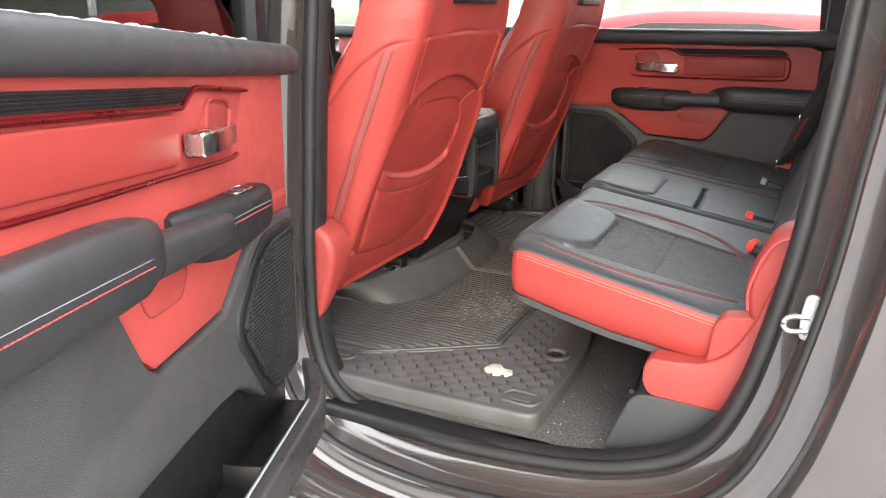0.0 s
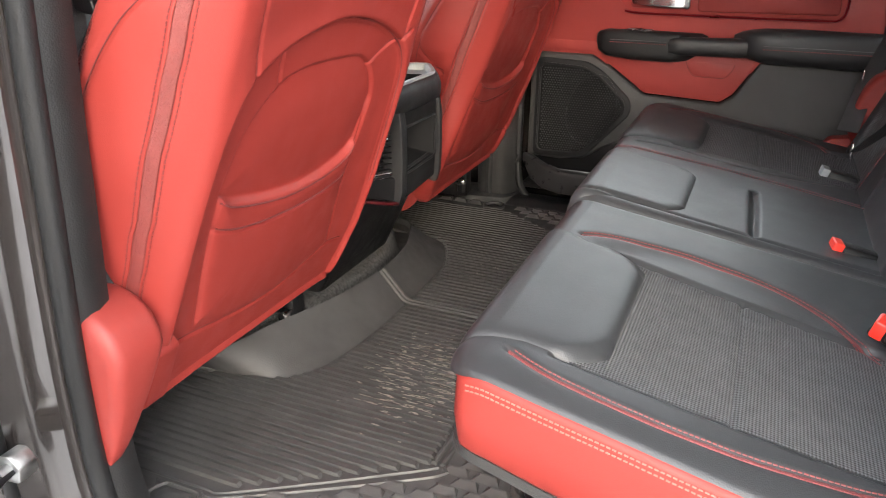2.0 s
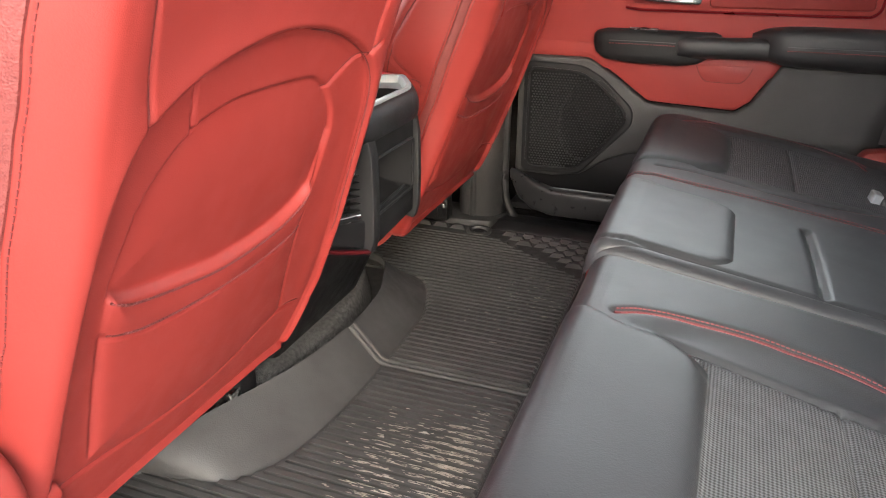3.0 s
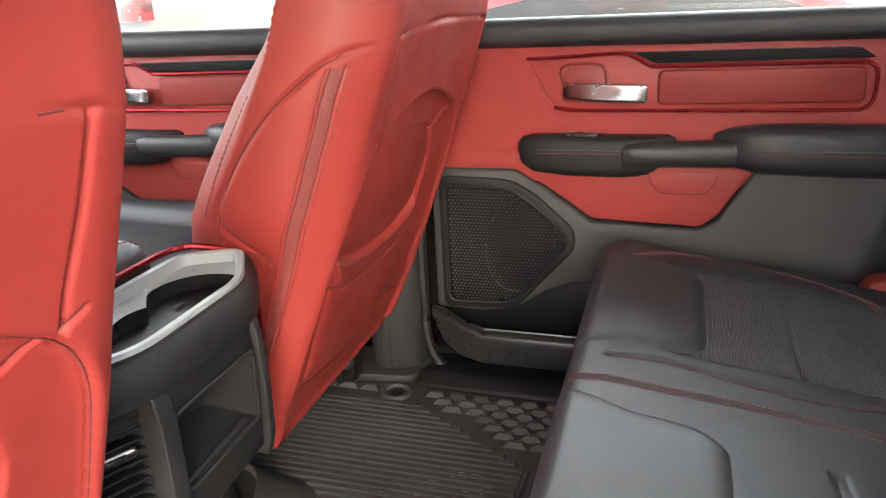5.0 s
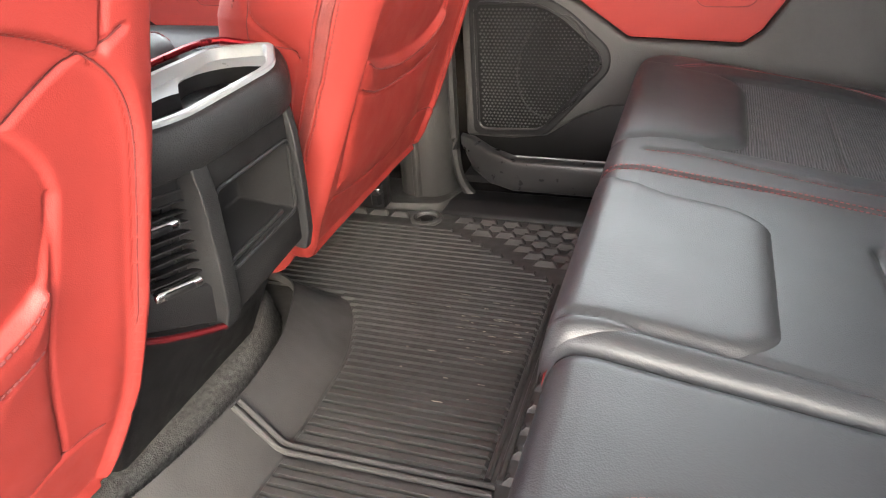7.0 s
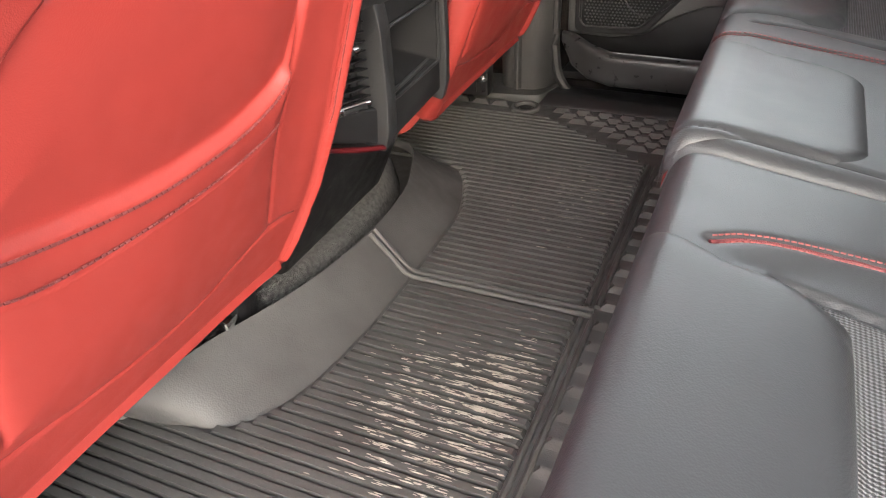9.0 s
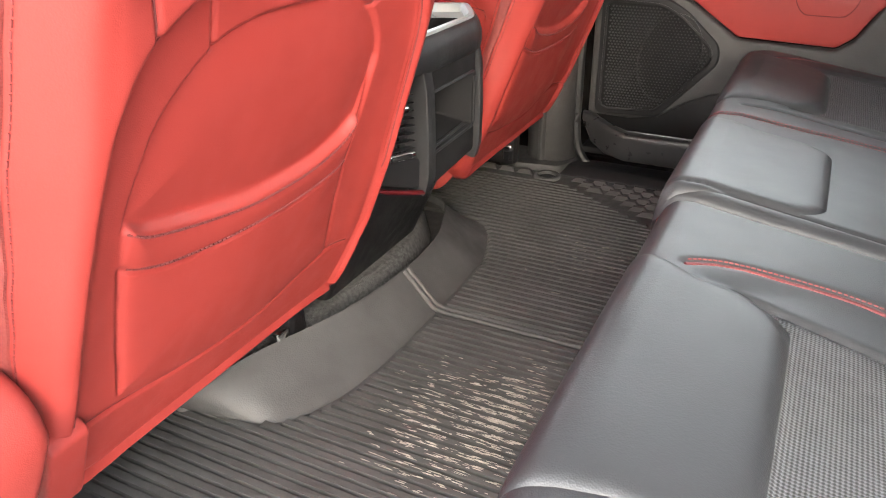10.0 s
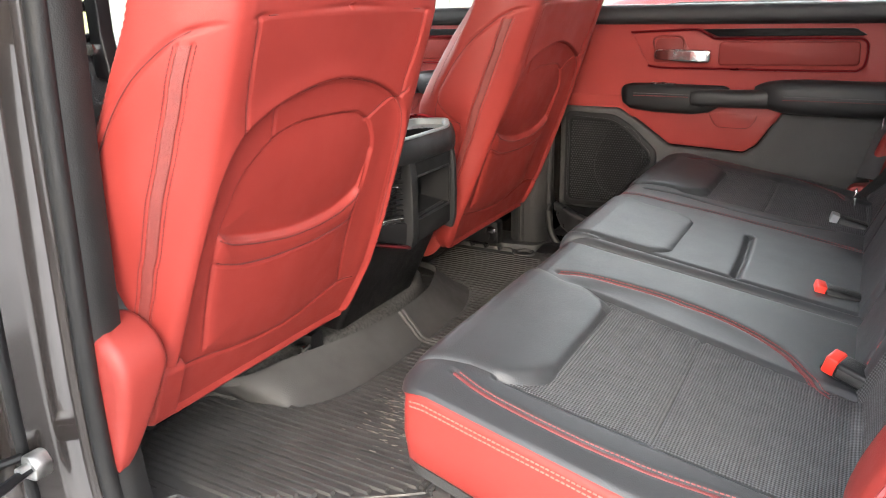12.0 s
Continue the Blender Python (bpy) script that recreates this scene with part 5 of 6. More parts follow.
for k in (-1, 1):
    at_ = vent_place(k)
    part("vent_back", vent_box(k, -0.004, VL - 0.004, -0.040, -0.024, 0.935, 1.078, 0.003), DARK_MATTE, con)
    part("vent_cheek", vent_box(k, VL - 0.012, VL - 0.001, -0.038, -0.003, 0.962, 1.076, 0.003, 3), DARK, con)
    for i in range(11):
        z = 1.068 - i * 0.0108
        part("vent_slat", vent_box(k, -0.002, VL - 0.011, -0.016, -0.005, z - 0.0010, z + 0.0010, 0.0007, 2), DARK, con)
    for a in (0.024, 0.050, 0.076):
        part("vent_blade", vent_box(k, a - 0.0012, a + 0.0012, -0.026, -0.018, 0.955, 1.076, 0.0006), DARK_MATTE, con)
    for z, a0, a1 in ((1.030, 0.018, 0.060), (0.965, 0.010, 0.062)):
        part("vent_tab", vent_box(k, a0, a1, -0.005, 0.006, z - 0.0058, z + 0.0058, 0.005, 4), CHROME, con, "chrome vent tab")
        part("tab_grip", vent_box(k, a0 + 0.010, a1 - 0.010, 0.002, 0.008, z - 0.0035, z + 0.0035, 0.002, 2), DARK, con)
    chin = [at_(a, o, z) for a, o, z in ((-0.006, 0.001, 0.952), (VL - 0.004, -0.002, 0.982), (VL - 0.002, -0.006, 0.962), (VL - 0.030, -0.006, 0.930), (-0.004, -0.002, 0.906))]
    inner_c = [at_(a, -0.036, z) for a, z in ((-0.006, 0.958), (VL - 0.004, 0.985), (VL - 0.002, 0.962), (VL - 0.030, 0.930), (-0.004, 0.906))]
    bm = bmesh.new()
    o_, i_ = [bm.verts.new(p) for p in chin], [bm.verts.new(p) for p in inner_c]
    bm.faces.new(o_), bm.faces.new(i_[::-1])
    for j in range(5):
        bm.faces.new((o_[j], i_[j], i_[(j + 1) % 5], o_[(j + 1) % 5]))
    bmesh.ops.bevel(bm, geom=bm.edges[:], offset=0.004, segments=3, profile=0.5, affect="EDGES")
    part("vent_chin", bm, DARK, con)
    edge_ = [(VL + 0.001, 0.002, 1.078), (VL + 0.003, 0.002, 1.02), (VL + 0.002, 0.001, 0.975), (VL - 0.008, 0.0, 0.945), (VL - 0.032, 0.0, 0.925), (0.03, 0.002, 0.911), (0.0, 0.003, 0.905)]
    # one trim in two reds: shaded on the driver's side, lit on the other
    part("vent_band", tube(spline([at_(*p) for p in edge_], 70), 0.0036, 8), RED_SHADED if k < 0 else RED_TRIM, con, "red metallic band, coloured as shaded on the driver's side")
    post = [(-0.868, 1.082), (-0.834, 1.080), (-0.829, 1.05), (-0.828, 0.985), (-0.830, 0.925), (-0.838, 0.898), (-0.868, 0.905)]
    y0, y1 = sorted((CY + k * FLAT, CY + k * (FLAT - (0.023 if k < 0 else 0.012))))
    part("upright", prism(rounded(post, 0.006), "y", y0, y1, 0.004, 3), BLACK_SOFT, con, "satin black upright")
bay = [(CY - 0.070, 0.902), (CY + 0.081, 0.914), (CY + 0.081, 1.081), (CY - 0.070, 1.081)]
hole = [(CY - 0.066, 0.956), (CY + 0.070, 0.960), (CY + 0.075, 1.044), (CY - 0.066, 1.044)]
back_ = [(CY - 0.060, 0.975), (CY + 0.055, 0.975), (CY + 0.055, 1.038), (CY - 0.060, 1.038)]
bay_x = lambda z: -0.836 - 0.10 * max(0.0, 0.956 - z)
bm = bmesh.new()
o_ = [bm.verts.new((bay_x(z), y, z)) for y, z in bay]
h_ = [bm.verts.new((bay_x(z), y, z)) for y, z in hole]
ib = [bm.verts.new((-0.899, y, z)) for y, z in back_]
ob_ = [bm.verts.new((-0.902, y, z)) for y, z in bay]
for i in range(4):
    j = (i + 1) % 4
    bm.faces.new((o_[i], o_[j], h_[j], h_[i]))
    bm.faces.new((h_[i], h_[j], ib[j], ib[i]))
    bm.faces.new((o_[j], o_[i], ob_[i], ob_[j]))
bm.faces.new(ib)
bmesh.ops.recalc_face_normals(bm, faces=bm.faces)
bmesh.ops.bevel(bm, geom=[e for e in bm.edges if e.calc_face_angle(0) > 0.4], offset=0.004, segments=3, profile=0.5, affect="EDGES")
part("storage_bay", bm, DARK_MATTE, con, "open black storage bay")
part("bay_rim", tube([(bay_x(z) + 0.001, y, z) for y, z in rounded(hole, 0.01)], 0.0022, 6, True), BLACK_SOFT, con)
part("bay_lip", tube([(-0.840, CY - 0.062, 0.962), (-0.842, CY + 0.050, 0.966)], 0.003, 8), BLACK_SOFT, con)


# ---- rear bench ----
def top_z(x):
    return 0.975 - 0.16 * (x + 0.40)


X_FRONT, X_BACK = -0.508, -0.02


def cushion(name, y0, y1, out, label, sewn, xf=X_FRONT):
    """A bench place: a padded top sheet with sewn seams, red sides and a tray beneath. out: -1 or +1, the outboard end."""
    s = thing(name, label, "car seat", ((xf + X_BACK) / 2, (y0 + y1) / 2, 0.84))
    R, roll = 0.045, 0.026
    nx, ny = 190, int((y1 - y0) / 0.0028)
    ex = xf + (X_BACK - xf) * np.linspace(0, 1, nx) ** 1.15
    inset = np.where(ex - xf < R, R - np.sqrt(np.maximum(R * R - (R - (ex - xf)) ** 2, 0)), 0)
    wide = lambda x: (0.036 if out < 0 else 0.0) * np.clip((x + 0.50) / 0.40, 0, 1)
    lo = y0 - wide(ex) + (inset if out < 0 else 0 * inset)
    hi = y1 - (inset if out > 0 else 0 * inset)
    v_ = np.linspace(0, 1, ny)
    Y = lo[:, None] + (hi - lo)[:, None] * v_[None]
    X = np.repeat(ex[:, None], ny, 1)
    Q = np.stack([X, Y], 2).reshape(-1, 2)

    def fall(e, r):
        e = np.clip(e, 0, r)
        return 1 - np.sqrt(np.maximum(1 - ((r - e) / r) ** 2, 0))
    e_f = Q[:, 0] - xf
    e_o = (Q[:, 1] - y0 + wide(Q[:, 0])) if out < 0 else (y1 - Q[:, 1])
    e_i = (y1 - Q[:, 1]) if out < 0 else (Q[:, 1] - y0)
    corner = (e_f < R) & (e_o < R)
    d_out = np.where(corner, R - np.hypot(R - e_f, R - e_o), np.minimum(e_f, e_o))
    front = np.clip((e_o - e_f) / 0.05 * 0.5 + 0.5, 0, 1)
    drop = 0.010 + 0.024 * front
    Z = top_z(np.maximum(Q[:, 0], -0.46)) + 0.006 - (fall(d_out, roll) * front + fall(d_out, 0.045) * (1 - front)) * drop - fall(e_i, 0.022) * 0.02
    for kind, pts, a, b in sewn:
        pts = np.array(pts, float)
        if kind == "groove":
            Z -= b * np.exp(-(away(Q, spline(pts, 40)) / a) ** 2)
        elif kind == "sink":
            d = away(Q, np.concatenate([pts, pts[:1]])) * np.where(inside(Q, pts), 1, -1)
            Z += b * ease(d, a)
    Z += 0.001 * np.array([noise.noise((p[0] * 9, p[1] * 9, 2)) for p in Q])
    V = np.concatenate([Q, Z[:, None]], 1)
    part("top_cover", grid(V.reshape(nx, ny, 3)), BLACK, s, "black leather")
    Zg = Z.reshape(nx, ny)

    def at(x, y, up=0.0):
        i = np.interp(x, ex, np.arange(nx))
        j = (y - np.interp(x, ex, lo)) / (np.interp(x, ex, hi) - np.interp(x, ex, lo)) * (ny - 1)
        i, j = np.clip(i, 0, nx - 1.001), np.clip(j, 0, ny - 1.001)
        a, b = int(i), int(j)
        u, w = i - a, j - b
        z = Zg[a, b] * (1 - u) * (1 - w) + Zg[a + 1, b] * u * (1 - w) + Zg[a, b + 1] * (1 - u) * w + Zg[a + 1, b + 1] * u * w
        return (x, y, z + up)
    # side band below the seam
    e = 0.0005
    loop = [(x, y) for x, y in zip(ex, lo)][::4] + [(X_BACK, lo[-1]), (X_BACK, hi[-1])] + [(x, y) for x, y in zip(ex, hi)][::-4]
    loop += [(xf, lo[0] * (1 - t) + hi[0] * t) for t in np.linspace(0.97, 0.03, 30)]
    loop = np.array(loop)
    seam_z = np.array([at(p[0], p[1])[2] for p in loop])
    foot = np.interp(loop[:, 0], [-0.51, -0.45, -0.385, -0.28, -0.10, 0.0], [0.884, 0.880, 0.866, 0.848, 0.830, 0.826])
    rows = []
    fr = np.clip((xf + 0.03 - loop[:, 0]) / 0.03, 0, 1)
    for t, d in ((-0.02, -0.004), (0.0, 0.0005), (0.03, 0.004), (0.12, 0.0055), (0.5, 0.007), (0.85, 0.003), (0.96, -0.006), (1.0, -0.03)):
        q = offset_loop(loop, d) + np.stack([fr * (0.016 if t > 0 else 0.004), 0 * fr], 1)
        rows.append(np.stack([q[:, 0], q[:, 1], seam_z + (foot - seam_z) * t], 1))
    P = np.array(rows)
    v, f = grid(P, True)
    n = len(loop)
    y_in = y1 if out < 0 else y0
    dark = [abs(loop[q[0] % n, 1] - y_in) < 0.01 or loop[q[0] % n, 0] > X_BACK - 0.01 for q in f]
    part("side_cover", some(v, f, [not k for k in dark]), RED, s, "red leather side with double stitching")
    part("inner_side", some(v, f, dark), BLACK, s)
    under = np.array([np.concatenate([offset_loop(loop, d), (foot + dz)[:, None]], 1) for d, dz in ((-0.03, 0.012), (-0.004, 0.004), (-0.004, -0.008), (-0.012, -0.014), (-0.06, -0.016))])
    v, f = grid(under, True)
    part("tray", (v, f + [tuple(4 * n + i for i in range(n))]), PLASTIC, s, "charcoal plastic tray")
    run = [k for k in range(n) if abs(loop[k, 1] - (y0 if out < 0 else y1)) < 0.05 and xf + 0.03 < loop[k, 0] < X_BACK - 0.06]
    run.sort(key=lambda k: (loop[k, 0] if abs(loop[k, 1] - (y0 if out < 0 else y1)) < 0.05 else xf - abs(loop[k, 1] - (y0 if out < 0 else y1))))
    for dz in (0.006, 0.012):
        q = offset_loop(loop, 0.0062)
        part("side_stitching", stitches(np.array([(q[k, 0], q[k, 1], seam_z[k] - dz) for k in run]), 0.0055, 0.0038, 0.0009), STITCH, s, kind="stuff")
    return s, at


def overlay(name, s, at, x0, x1, low, high, mat, rise, soft, label, rear=True, nx=70, ny=70):
    """A sewn-in panel that stands proud of the cushion, its edges tucked into the seam. low, high: its two sides as functions of x."""
    xs = np.linspace(x0, x1, nx)
    P = np.zeros((nx, ny, 3))
    for i, x in enumerate(xs):
        a, b = low(x), high(x)
        for j, t in enumerate(np.linspace(0, 1, ny)):
            y = a + (b - a) * t
            d = min(y - a, b - y)
            if rear:
                d = min(d, x1 - x)
            P[i, j] = at(x, y, -0.0035 + (rise + 0.0035) * (1 - math.exp(-d / soft)))
    return part(name, grid(P), mat, s, label)


def bib(s, at, a, b, xr=-0.341, xf=X_FRONT):
    """The smooth front panel of one place, from the front edge back to two rounded corners."""
    r = 0.055

    def cut(x):
        k = max(0.0, min(1.0, (x - (xr - r)) / r))
        return r - r * math.sqrt(max(0.0, 1 - k * k)) - 0.03 * max(0.0, (-0.43 - x) / 0.08)
    overlay("front_panel", s, at, xf + 0.004, xr, lambda x: a + cut(x), lambda x: b - cut(x), BLACK, 0.0065, 0.007, "smooth black leather panel", nx=80, ny=90)


def piping(s, at, pts, mat=None, stitched=True):
    l = spline(pts, 90)
    bead = [at(p[0], p[1], 0.0005) for p in l]
    part("piping", tube(bead, 0.0021, 8), PIPING if mat is None else mat, s, "dull red seam bead")
    if stitched:
        rows = [offset_loop(l, d)[1:-1] for d in (-0.0046, 0.0046)]
        part("piping_stitches", joined(*[stitches([at(p[0], p[1], 0.0005) for p in o], 0.0052, 0.0036, 0.0008) for o in rows]), THREAD_DULL, s, "two rows of red stitching", kind="stuff")


IN_L = [(-0.445, -0.285), (-0.42, -0.268), (-0.385, -0.257), (-0.33, -0.249), (-0.275, -0.249), (-0.20, -0.265), (-0.135, -0.299), (-0.097, -0.345), (-0.07, -0.375)]
OUT_L = [(-0.438, -0.624), (-0.400, -0.638), (-0.36, -0.646), (-0.295, -0.654), (-0.24, -0.656), (-0.19, -0.655), (-0.12, -0.645), (-0.07, -0.632)]
edge = lambda pts: (lambda x: float(np.interp(x, [q[0] for q in pts], [q[1] for q in pts])))
LOW_L, HIGH_L = [(-0.395, -0.604), (-0.30, -0.611), (-0.13, -0.615), (-0.04, -0.612)], [(-0.395, -0.304), (-0.352, -0.310), (-0.26, -0.326), (-0.16, -0.345), (-0.09, -0.357), (-0.04, -0.366)]
sewn_l = [("sink", LOW_L + HIGH_L[::-1] + [(-0.362, -0.338), (-0.347, -0.365), (-0.343, -0.45), (-0.347, -0.545), (-0.362, -0.573)], 0.012, -0.007), ("groove", IN_L, 0.0045, 0.005), ("groove", OUT_L, 0.0045, 0.005),
          ("groove", [(-0.225, -0.332), (-0.223, -0.45), (-0.221, -0.606)], 0.003, 0.0045), ("groove", HIGH_L, 0.004, 0.004), ("groove", LOW_L, 0.004, 0.004),
          ("sink", [(-0.42, -0.30), (-0.36, -0.262), (-0.27, -0.252), (-0.14, -0.305), (-0.10, -0.35), (-0.26, -0.325)], 0.03, -0.007)]
s, at = cushion("bench_seat", -0.672, -0.133, -1, "black leather and mesh single rear seat with red sides", sewn_l, -0.497)
single = s
overlay("fabric_insert", s, at, -0.398, -0.03, edge(LOW_L), edge(HIGH_L), CLOTH, 0.001, 0.003, "black woven mesh cloth", rear=False, nx=110)
bib(s, at, -0.604, -0.306, xf=-0.497)
piping(s, at, IN_L)
piping(s, at, OUT_L)

IN_R = [(-0.46, 0.262), (-0.40, 0.276), (-0.33, 0.268), (-0.26, 0.264), (-0.19, 0.27), (-0.10, 0.30)]
OUT_R = [(-0.45, 0.61), (-0.40, 0.650), (-0.35, 0.664), (-0.28, 0.668), (-0.20, 0.657), (-0.12, 0.62), (-0.09, 0.59)]
LOW_R, HIGH_R = [(-0.395, 0.306), (-0.26, 0.31), (-0.13, 0.315), (-0.04, 0.32)], [(-0.395, 0.602), (-0.25, 0.612), (-0.13, 0.60), (-0.04, 0.58)]
SEAM = [(-0.50, 0.20), (-0.42, 0.207), (-0.30, 0.215), (-0.18, 0.215), (-0.04, 0.21)]
sewn_r = [("sink", LOW_R + HIGH_R[::-1] + [(-0.362, 0.571), (-0.347, 0.545), (-0.343, 0.45), (-0.347, 0.363), (-0.362, 0.337)], 0.012, -0.007), ("groove", IN_R, 0.0045, 0.004), ("groove", OUT_R, 0.0045, 0.005),
          ("groove", [(-0.232, 0.31), (-0.232, 0.45), (-0.235, 0.60)], 0.003, 0.0045), ("groove", SEAM, 0.0045, 0.005),
          ("groove", [(-0.222, -0.09), (-0.225, 0.02), (-0.23, 0.125)], 0.006, 0.008), ("groove", [(-0.50, -0.10), (-0.40, -0.098), (-0.25, -0.102), (-0.05, -0.105)], 0.004, 0.004)]
s, at = cushion("bench_seat", -0.127, 0.69, 1, "black leather and mesh double rear bench with red stitching", sewn_r)
double = s
overlay("fabric_insert", s, at, -0.398, -0.03, edge(LOW_R), edge(HIGH_R), CLOTH, 0.001, 0.003, "black woven mesh cloth", rear=False, nx=110)
bib(s, at, 0.306, 0.602)
bib(s, at, -0.104, 0.150, -0.326)
piping(s, at, OUT_R)
part("seam_stitches", joined(*[stitches([at(p[0], p[1] + d, 0.001) for p in spline(SEAM, 60)], 0.006, 0.0032, 0.0007) for d in (-0.006, 0.006)]), THREAD_DULL, s, kind="stuff")
part("seam_stitches", stitches([at(p[0], p[1], 0.001) for p in spline(IN_R, 60)], 0.006, 0.0032, 0.0007), THREAD_DULL, s, kind="stuff")


def rest_x(z):
    return -0.045 + (z - 0.93) * 0.36


def backrest(s, y0, y1, sewn, r0=0.03, r1=0.03):
    nz, ny = 120, int((y1 - y0) / 0.0045)
    Zs, Ys = np.meshgrid(np.linspace(0.87, 1.50, nz), np.linspace(y0, y1, ny), indexing="ij")
    Q = np.stack([Zs, Ys], 2).reshape(-1, 2)

    def fall(e, r):
        e = np.clip(e, 0, r)
        return r - np.sqrt(np.maximum(r * r - (r - e) ** 2, 0))
    H = 0.0 - fall(Q[:, 1] - y0, r0) - fall(y1 - Q[:, 1], r1) - fall(1.50 - Q[:, 0], 0.05) - fall(Q[:, 0] - 0.87, 0.04)
    lab = np.zeros(len(Q), int)
    for kind, pts, a, b in sewn:
        pts = np.array(pts, float)
        if kind == "groove":
            H -= b * np.exp(-(away(Q, spline(pts, 50)) / a) ** 2)
        else:
            d = away(Q, np.concatenate([pts, pts[:1]])) * np.where(inside(Q, pts), 1, -1)
            H += b * ease(d, a)
            if kind == "cloth":
                lab[d > 0] = 1
    V = np.stack([rest_x(Q[:, 0]) - H * 0.94, Q[:, 1], Q[:, 0] + H * 0.3], 1)
    v, f = grid(V.reshape(nz, ny, 3))
    fl = lab[np.array(f)].max(1)
    rest = part("backrest", some(v, f, fl == 0), BLACK, s, "black leather")
    if (fl == 1).any():
        part("fabric_insert", some(v, f, fl == 1), CLOTH_BACK, rest, "black woven mesh cloth")
    part("shell", prism([(0.06, 0.87), (0.36, 1.46), (0.39, 1.46), (0.30, 0.86)], "y", y0 + 0.01, y1 - 0.01, 0.005), DARK, rest)
    Hg = H.reshape(nz, ny)

    def at(z, y, up=0.0):
        i = int(round(np.clip((z - 0.87) / 0.63 * (nz - 1), 0, nz - 1)))
        j = int(round(np.clip((y - y0) / (y1 - y0) * (ny - 1), 0, ny - 1)))
        h = Hg[i, j] + up
        return (rest_x(z) - h * 0.94, y, z + h * 0.3)
    return at


def rest_stitch(s, at, pts):
    l = spline(pts, 70)
    for d in (-0.004, 0.004):
        part("stitching", stitches([at(p[0], p[1] + d, 0.0008) for p in l], 0.006, 0.004, 0.0008), THREAD_RED, s, kind="stuff")


inner = [(0.90, -0.335), (1.0, -0.315), (1.12, -0.30), (1.25, -0.31), (1.4, -0.335)]
at = backrest(single, -0.66, -0.133, [("cloth", [(0.88, -0.60), (1.40, -0.60), (1.40, -0.36), (0.88, -0.36)], 0.02, -0.012), ("groove", inner, 0.006, 0.006)])
rest_stitch(single, at, inner)
inner2 = [(0.90, 0.335), (1.0, 0.315), (1.12, 0.30), (1.25, 0.31), (1.4, 0.335)]
mid_l = [(0.90, 0.20), (1.1, 0.205), (1.4, 0.20)]
at = backrest(double, -0.127, 0.66, [("cloth", [(0.88, 0.60), (1.40, 0.60), (1.40, 0.36), (0.88, 0.36)], 0.02, -0.012), ("groove", inner2, 0.006, 0.006), ("groove", mid_l, 0.006, 0.006)])
rest_stitch(double, at, inner2)

# red side bolsters beside the backrests
for sgn, name in ((-1, "side_bolster"), (1, "side_bolster")):
    b = thing(name, "red leather side bolster with moulded red bracket", "bolster", (-0.05, sgn * 0.71, 0.78))
    pad = [(-0.048, 0.955), (-0.052, 1.0), (-0.03, 1.065), (0.0, 1.095), (0.06, 1.10), (0.14, 1.06), (0.10, 0.92), (0.02, 0.90), (-0.02, 0.915)]
    part("pad", prism([tuple(p) for p in spline(pad, 50, True)], "y", min(sgn * 0.655, sgn * 0.735), max(sgn * 0.655, sgn * 0.735), 0.014, 4), RED, b)
    brk = [(-0.101, 0.848), (-0.068, 0.871), (-0.052, 0.893), (-0.031, 0.938), (-0.017, 0.990), (0.0, 1.03), (0.03, 1.06), (0.12, 1.08), (0.12, 0.77), (-0.05, 0.765), (-0.185, 0.768), (-0.20, 0.79), (-0.199, 0.825), (-0.188, 0.84), (-0.15, 0.841)]
    part("bracket", prism(rounded(brk, 0.016, 4), "y", min(sgn * 0.60, sgn * 0.742), max(sgn * 0.60, sgn * 0.742), 0.010, 4), RED_PLASTIC, b, "moulded red plastic bracket")
    fold = [(-0.10, 0.84), (-0.094, 0.915), (-0.082, 0.934), (-0.055, 0.938), (-0.02, 0.945), (0.05, 0.95), (0.05, 0.84)]
    part("fold", prism(rounded(fold, 0.012, 4), "y", min(sgn * 0.69, sgn * 0.731), max(sgn * 0.69, sgn * 0.731), 0.010, 4), RED, b, "folded red leather flap")
    part("piping", tube(spline([(-0.045, sgn * 0.742, 0.955), (-0.046, sgn * 0.742, 1.0), (-0.026, sgn * 0.742, 1.06), (0.005, sgn * 0.742, 1.085), (0.06, sgn * 0.742, 1.09)], 40), 0.0025, 6), THREAD_RED, b)
bin_ = thing("underseat_bin", "black plastic storage bin under the rear seat", "storage bin", (-0.15, -0.55, PAN))
part("body", prism(rounded([(-0.265, 0.626), (-0.215, 0.765), (0.05, 0.77), (0.05, 0.626)], 0.03, 5), "y", -0.735, -0.42, 0.015, 4), BLACK_ARM, bin_)
part("rim", tube([(-0.218, -0.728, 0.762), (-0.218, -0.43, 0.762)], 0.005, 8), DARK, bin_)


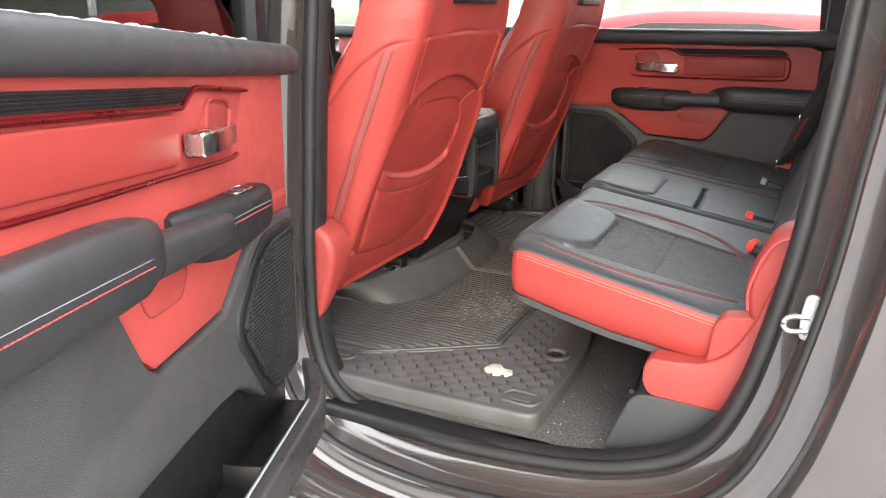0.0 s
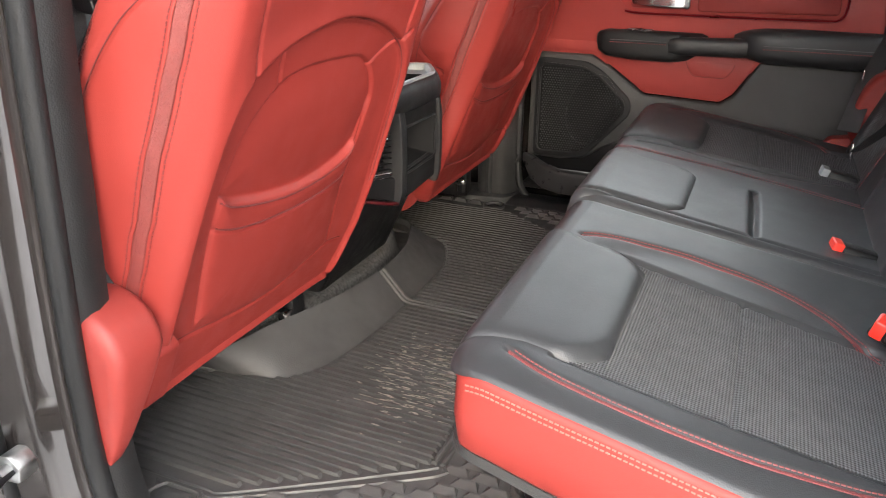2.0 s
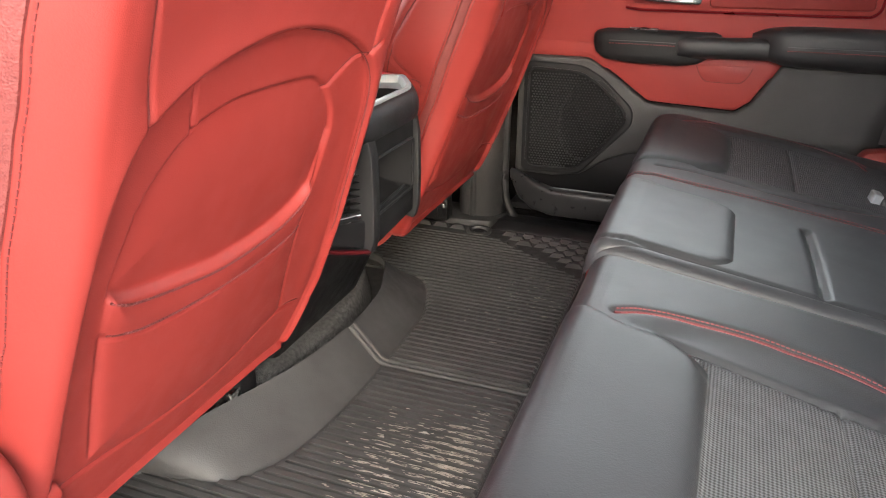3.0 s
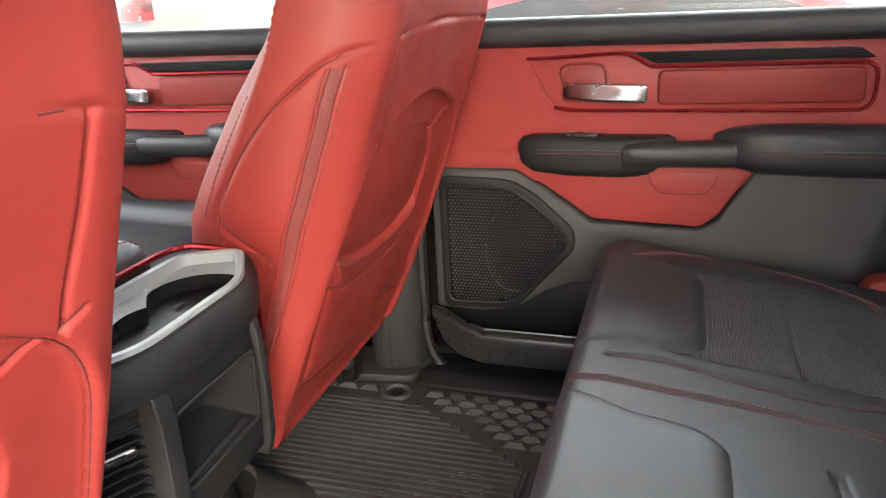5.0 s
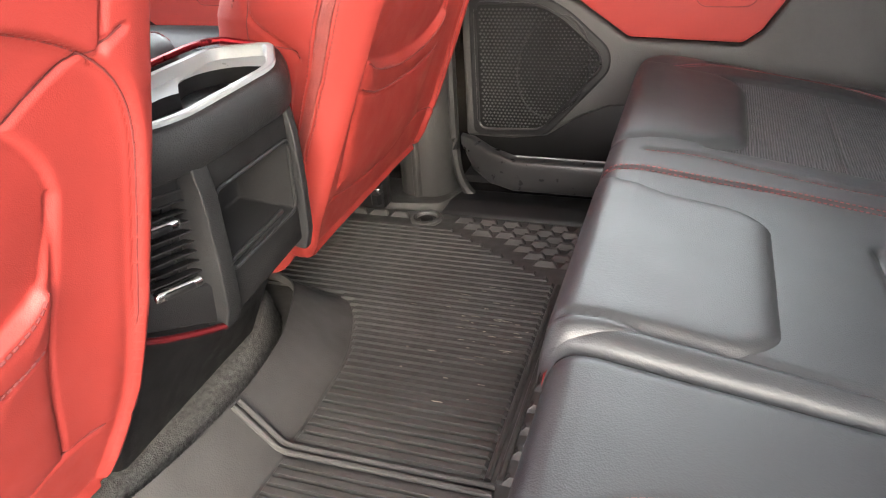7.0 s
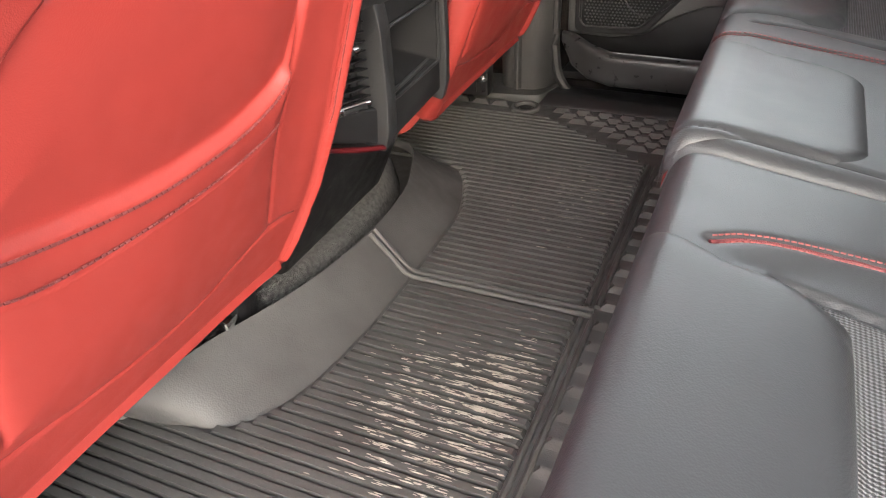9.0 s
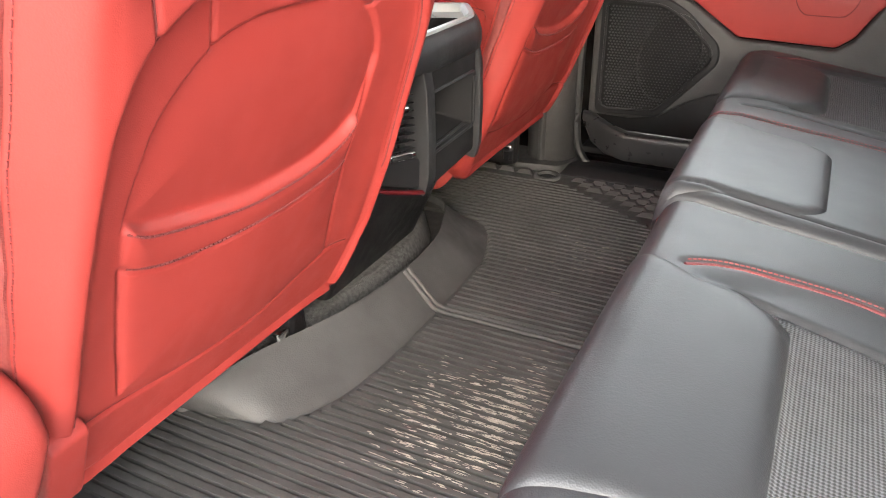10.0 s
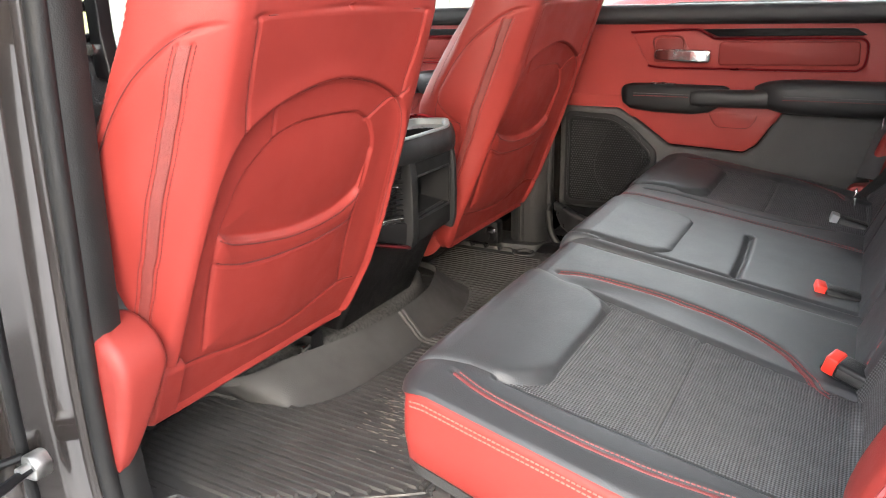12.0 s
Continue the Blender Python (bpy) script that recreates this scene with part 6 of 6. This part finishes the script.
# ---- buckles and belts ----
def buckle(name, x, y, z, top, label, turn=0.0):
    """A belt buckle on its stalk, leaning forward out of the gap of the bench; (x, y, z) is its upper end."""
    b = thing(name, label, "seat belt buckle", (x + 0.06, y, z - 0.045), "belt buckles")
    place = Matrix.Translation((x, y, z)) @ pose(0, 0, 0, 0, 14, turn)

    def put(kind, bm, mat, note=""):
        bm.transform(place)
        part(kind, bm, mat, b, note)
    put("body", box(0.010, 0.070, -0.017, 0.017, -0.014, 0.009, 0.006, 3), DARK, "dark moulded casing")
    put("side_plate", box(0.014, 0.066, -0.0175, 0.0175, -0.009, 0.003, 0.002, 2), PLASTIC)
    put("button", box(-0.003, 0.013, -0.0155, 0.0155, -0.013, 0.010, 0.003, 3), top, "release button")
    put("slot", box(-0.0052, -0.002, -0.012, 0.012, -0.0115, -0.0070, 0.0008, 1), DARK)
    put("stalk", box(0.065, 0.12, -0.013, 0.013, -0.010, 0.002, 0.003, 2), WEB)
    return b


buckle("seat_belt_buckle", -0.075, -0.327, 0.948, BUCKLE_RED, "black seat belt buckle with red button", -18)
buckle("seat_belt_buckle", -0.108, -0.045, 0.936, BUCKLE_RED, "black seat belt buckle with red button", 8)
buckle("seat_belt_buckle", -0.108, 0.389, 0.935, GREY_PLASTIC, "black buckle with grey top beside the fabric seat", 4)
belt = thing("seat_belt", "black seat belt webbing with steel tongue", "seat belt", (0.0, 0.6, 1.0))
part("webbing", tube([(0.09, 0.775, 1.40), (0.0, 0.74, 1.16), (-0.03, 0.70, 1.06), (-0.055, 0.62, 0.97)], 0.022, 8, flat=0.08), WEB, belt)
part("tongue", box(-0.040, -0.036, 0.708, 0.728, 1.06, 1.095, 0.0015), CHROME, belt)
belt = thing("seat_belt", "black centre seat belt strap across the backrest", "seat belt", (0.0, 0.3, 1.0))
part("webbing", tube([(0.11, 0.10, 1.50), (0.02, 0.20, 1.18), (-0.02, 0.28, 1.06), (-0.065, 0.315, 1.0)], 0.021, 8, flat=0.08), WEB, belt)
part("tongue", box(-0.074, -0.070, 0.303, 0.325, 0.985, 1.015, 0.0015), CHROME, belt)


# ---- outside ----
lot = thing("neighbour_car", "bright red parked car seen through the window", "car", (-0.9, 4.2, 0))
shape = [(-3.2, 0.35), (1.5, 0.35), (1.55, 0.75), (1.3, 0.98), (0.75, 1.02), (0.15, 1.34), (-0.4, 1.40), (-1.1, 1.40), (-1.6, 1.30), (-2.1, 1.0), (-3.1, 0.88), (-3.25, 0.6)]
part("body", prism([tuple(p) for p in spline(shape, 90, True)], "y", 3.35, 5.05, 0.12, 4), CAR_RED, lot)
part("side_window", prism(rounded([(-1.95, 1.02), (-1.5, 1.25), (-1.1, 1.33), (-0.4, 1.33), (0.1, 1.26), (0.45, 1.03)], 0.05), "y", 3.30, 3.36, 0.01), DARK, lot)
for x in (-2.4, 0.7):
    a = np.linspace(0, 2 * math.pi, 28, endpoint=False)
    w = part("wheel", prism([(x + 0.33 * math.cos(t), 0.33 + 0.33 * math.sin(t)) for t in a], "y", 3.28, 3.55, 0.03), RUBBER, lot)
    part("rim", prism([(x + 0.22 * math.cos(t), 0.33 + 0.22 * math.sin(t)) for t in a], "y", 3.26, 3.40, 0.02), CHROME, w)
house = thing("building", "pale rendered building with wide windows", "building", (0, 16, 0))
part("wall", box(-22, 18, 15, 23, 0, 4.6, 0.05), WALLPAINT, house)
part("roof", box(-22.3, 18.3, 14.7, 23.3, 4.6, 4.85, 0.05), PLASTIC, house)
for i in range(9):
    w = part("window", box(-21 + i * 4.2, -17.4 + i * 4.2, 14.96, 15.04, 0.5, 3.6, 0.02), FACADE_GLASS, house)
    part("mullion", box(-19.25 + i * 4.2, -19.1 + i * 4.2, 14.90, 14.97, 0.5, 3.6, 0.01), SNOW, w)
shed = thing("low_building", "long low yellow green building with a dark roof", "building", (-14, 4, 0))
part("wall", box(-20, -14, -8, 14, 0, 3.4, 0.05), SHED_PAINT, shed)
part("roof", box(-20.3, -13.7, -8.3, 14.3, 3.4, 3.6, 0.05), PLASTIC, shed)
for y in (-5, 0, 9):
    part("door", box(-14.03, -13.95, y, y + 2.4, 0.02, 2.6, 0.02), FACADE_GLASS, shed)
bank = thing("snow_bank", "low ridge of old snow", "snow", (0, 10, 0), kind="stuff")
bx, by = np.meshgrid(np.linspace(-14, 12, 90), np.linspace(8.4, 11.4, 20), indexing="ij")
bz = np.array([[0.55 * math.exp(-((y - 9.9) / 0.7) ** 2) * (1 + 0.6 * noise.noise((x * 0.6, y, 0))) for x, y in zip(r, q)] for r, q in zip(bx, by)]) - 0.02
part("ridge", grid(np.stack([bx, by, bz], 2)), SNOW, bank, kind="stuff")
a = np.linspace(0, 2 * math.pi, 120, endpoint=False)
hr = np.array([[(34 * math.cos(t), 34 * math.sin(t), z * (1 + 0.25 * noise.noise((math.cos(t) * 9, math.sin(t) * 9, 0)))) for t in a] for z in (-0.5, 1.5, 3.0, 4.5)])
tagged(part("backdrop", grid(hr, True), TREES), "dim belt of bare trees and buildings round the lot", "backdrop", kind="structure")
belt = thing("front_seat_belt", "black front seat belt hanging from its guide", "seat belt", (-0.92, -0.68, 0.8))
part("webbing", tube([(-0.910, -0.69, 0.94), (-0.912, -0.68, 1.1), (-0.915, -0.672, 1.345)], 0.021, 12, flat=0.07, up=(0.85, -0.5, 0)), WEB, belt, "ribbed charcoal webbing")
part("guide_loop", tube(spline([(-0.945, -0.680, 1.352), (-0.915, -0.668, 1.342), (-0.888, -0.660, 1.352), (-0.892, -0.662, 1.375), (-0.94, -0.680, 1.378)], 40, True), 0.006, 8, True), DARK, belt, "black belt guide")
part("adjuster", prism(rounded([(-0.902, 1.295), (-0.872, 1.292), (-0.880, 1.345), (-0.878, 1.42), (-0.90, 1.42)], 0.008), "y", -0.672, -0.652, 0.004, 3), DARK, belt, "black height adjuster")
part("adjuster_bolt", tube([(-0.893, -0.680, 1.330), (-0.893, -0.668, 1.330)], 0.008, 8), CHROME, belt, "bright bolt")
mir = thing("door_mirror", "grey door mirror outside the front window", "mirror", (-1.75, 1.1, 1.4))
part("housing", box(-1.84, -1.74, 0.98, 1.22, 1.34, 1.52, 0.03, 4), GREY_PLASTIC, mir)
part("reflector", box(-1.742, -1.734, 1.0, 1.20, 1.36, 1.50, 0.003), CHROME, mir)
part("arm", box(-1.82, -1.77, 0.93, 1.0, 1.33, 1.37, 0.01), PLASTIC, mir)
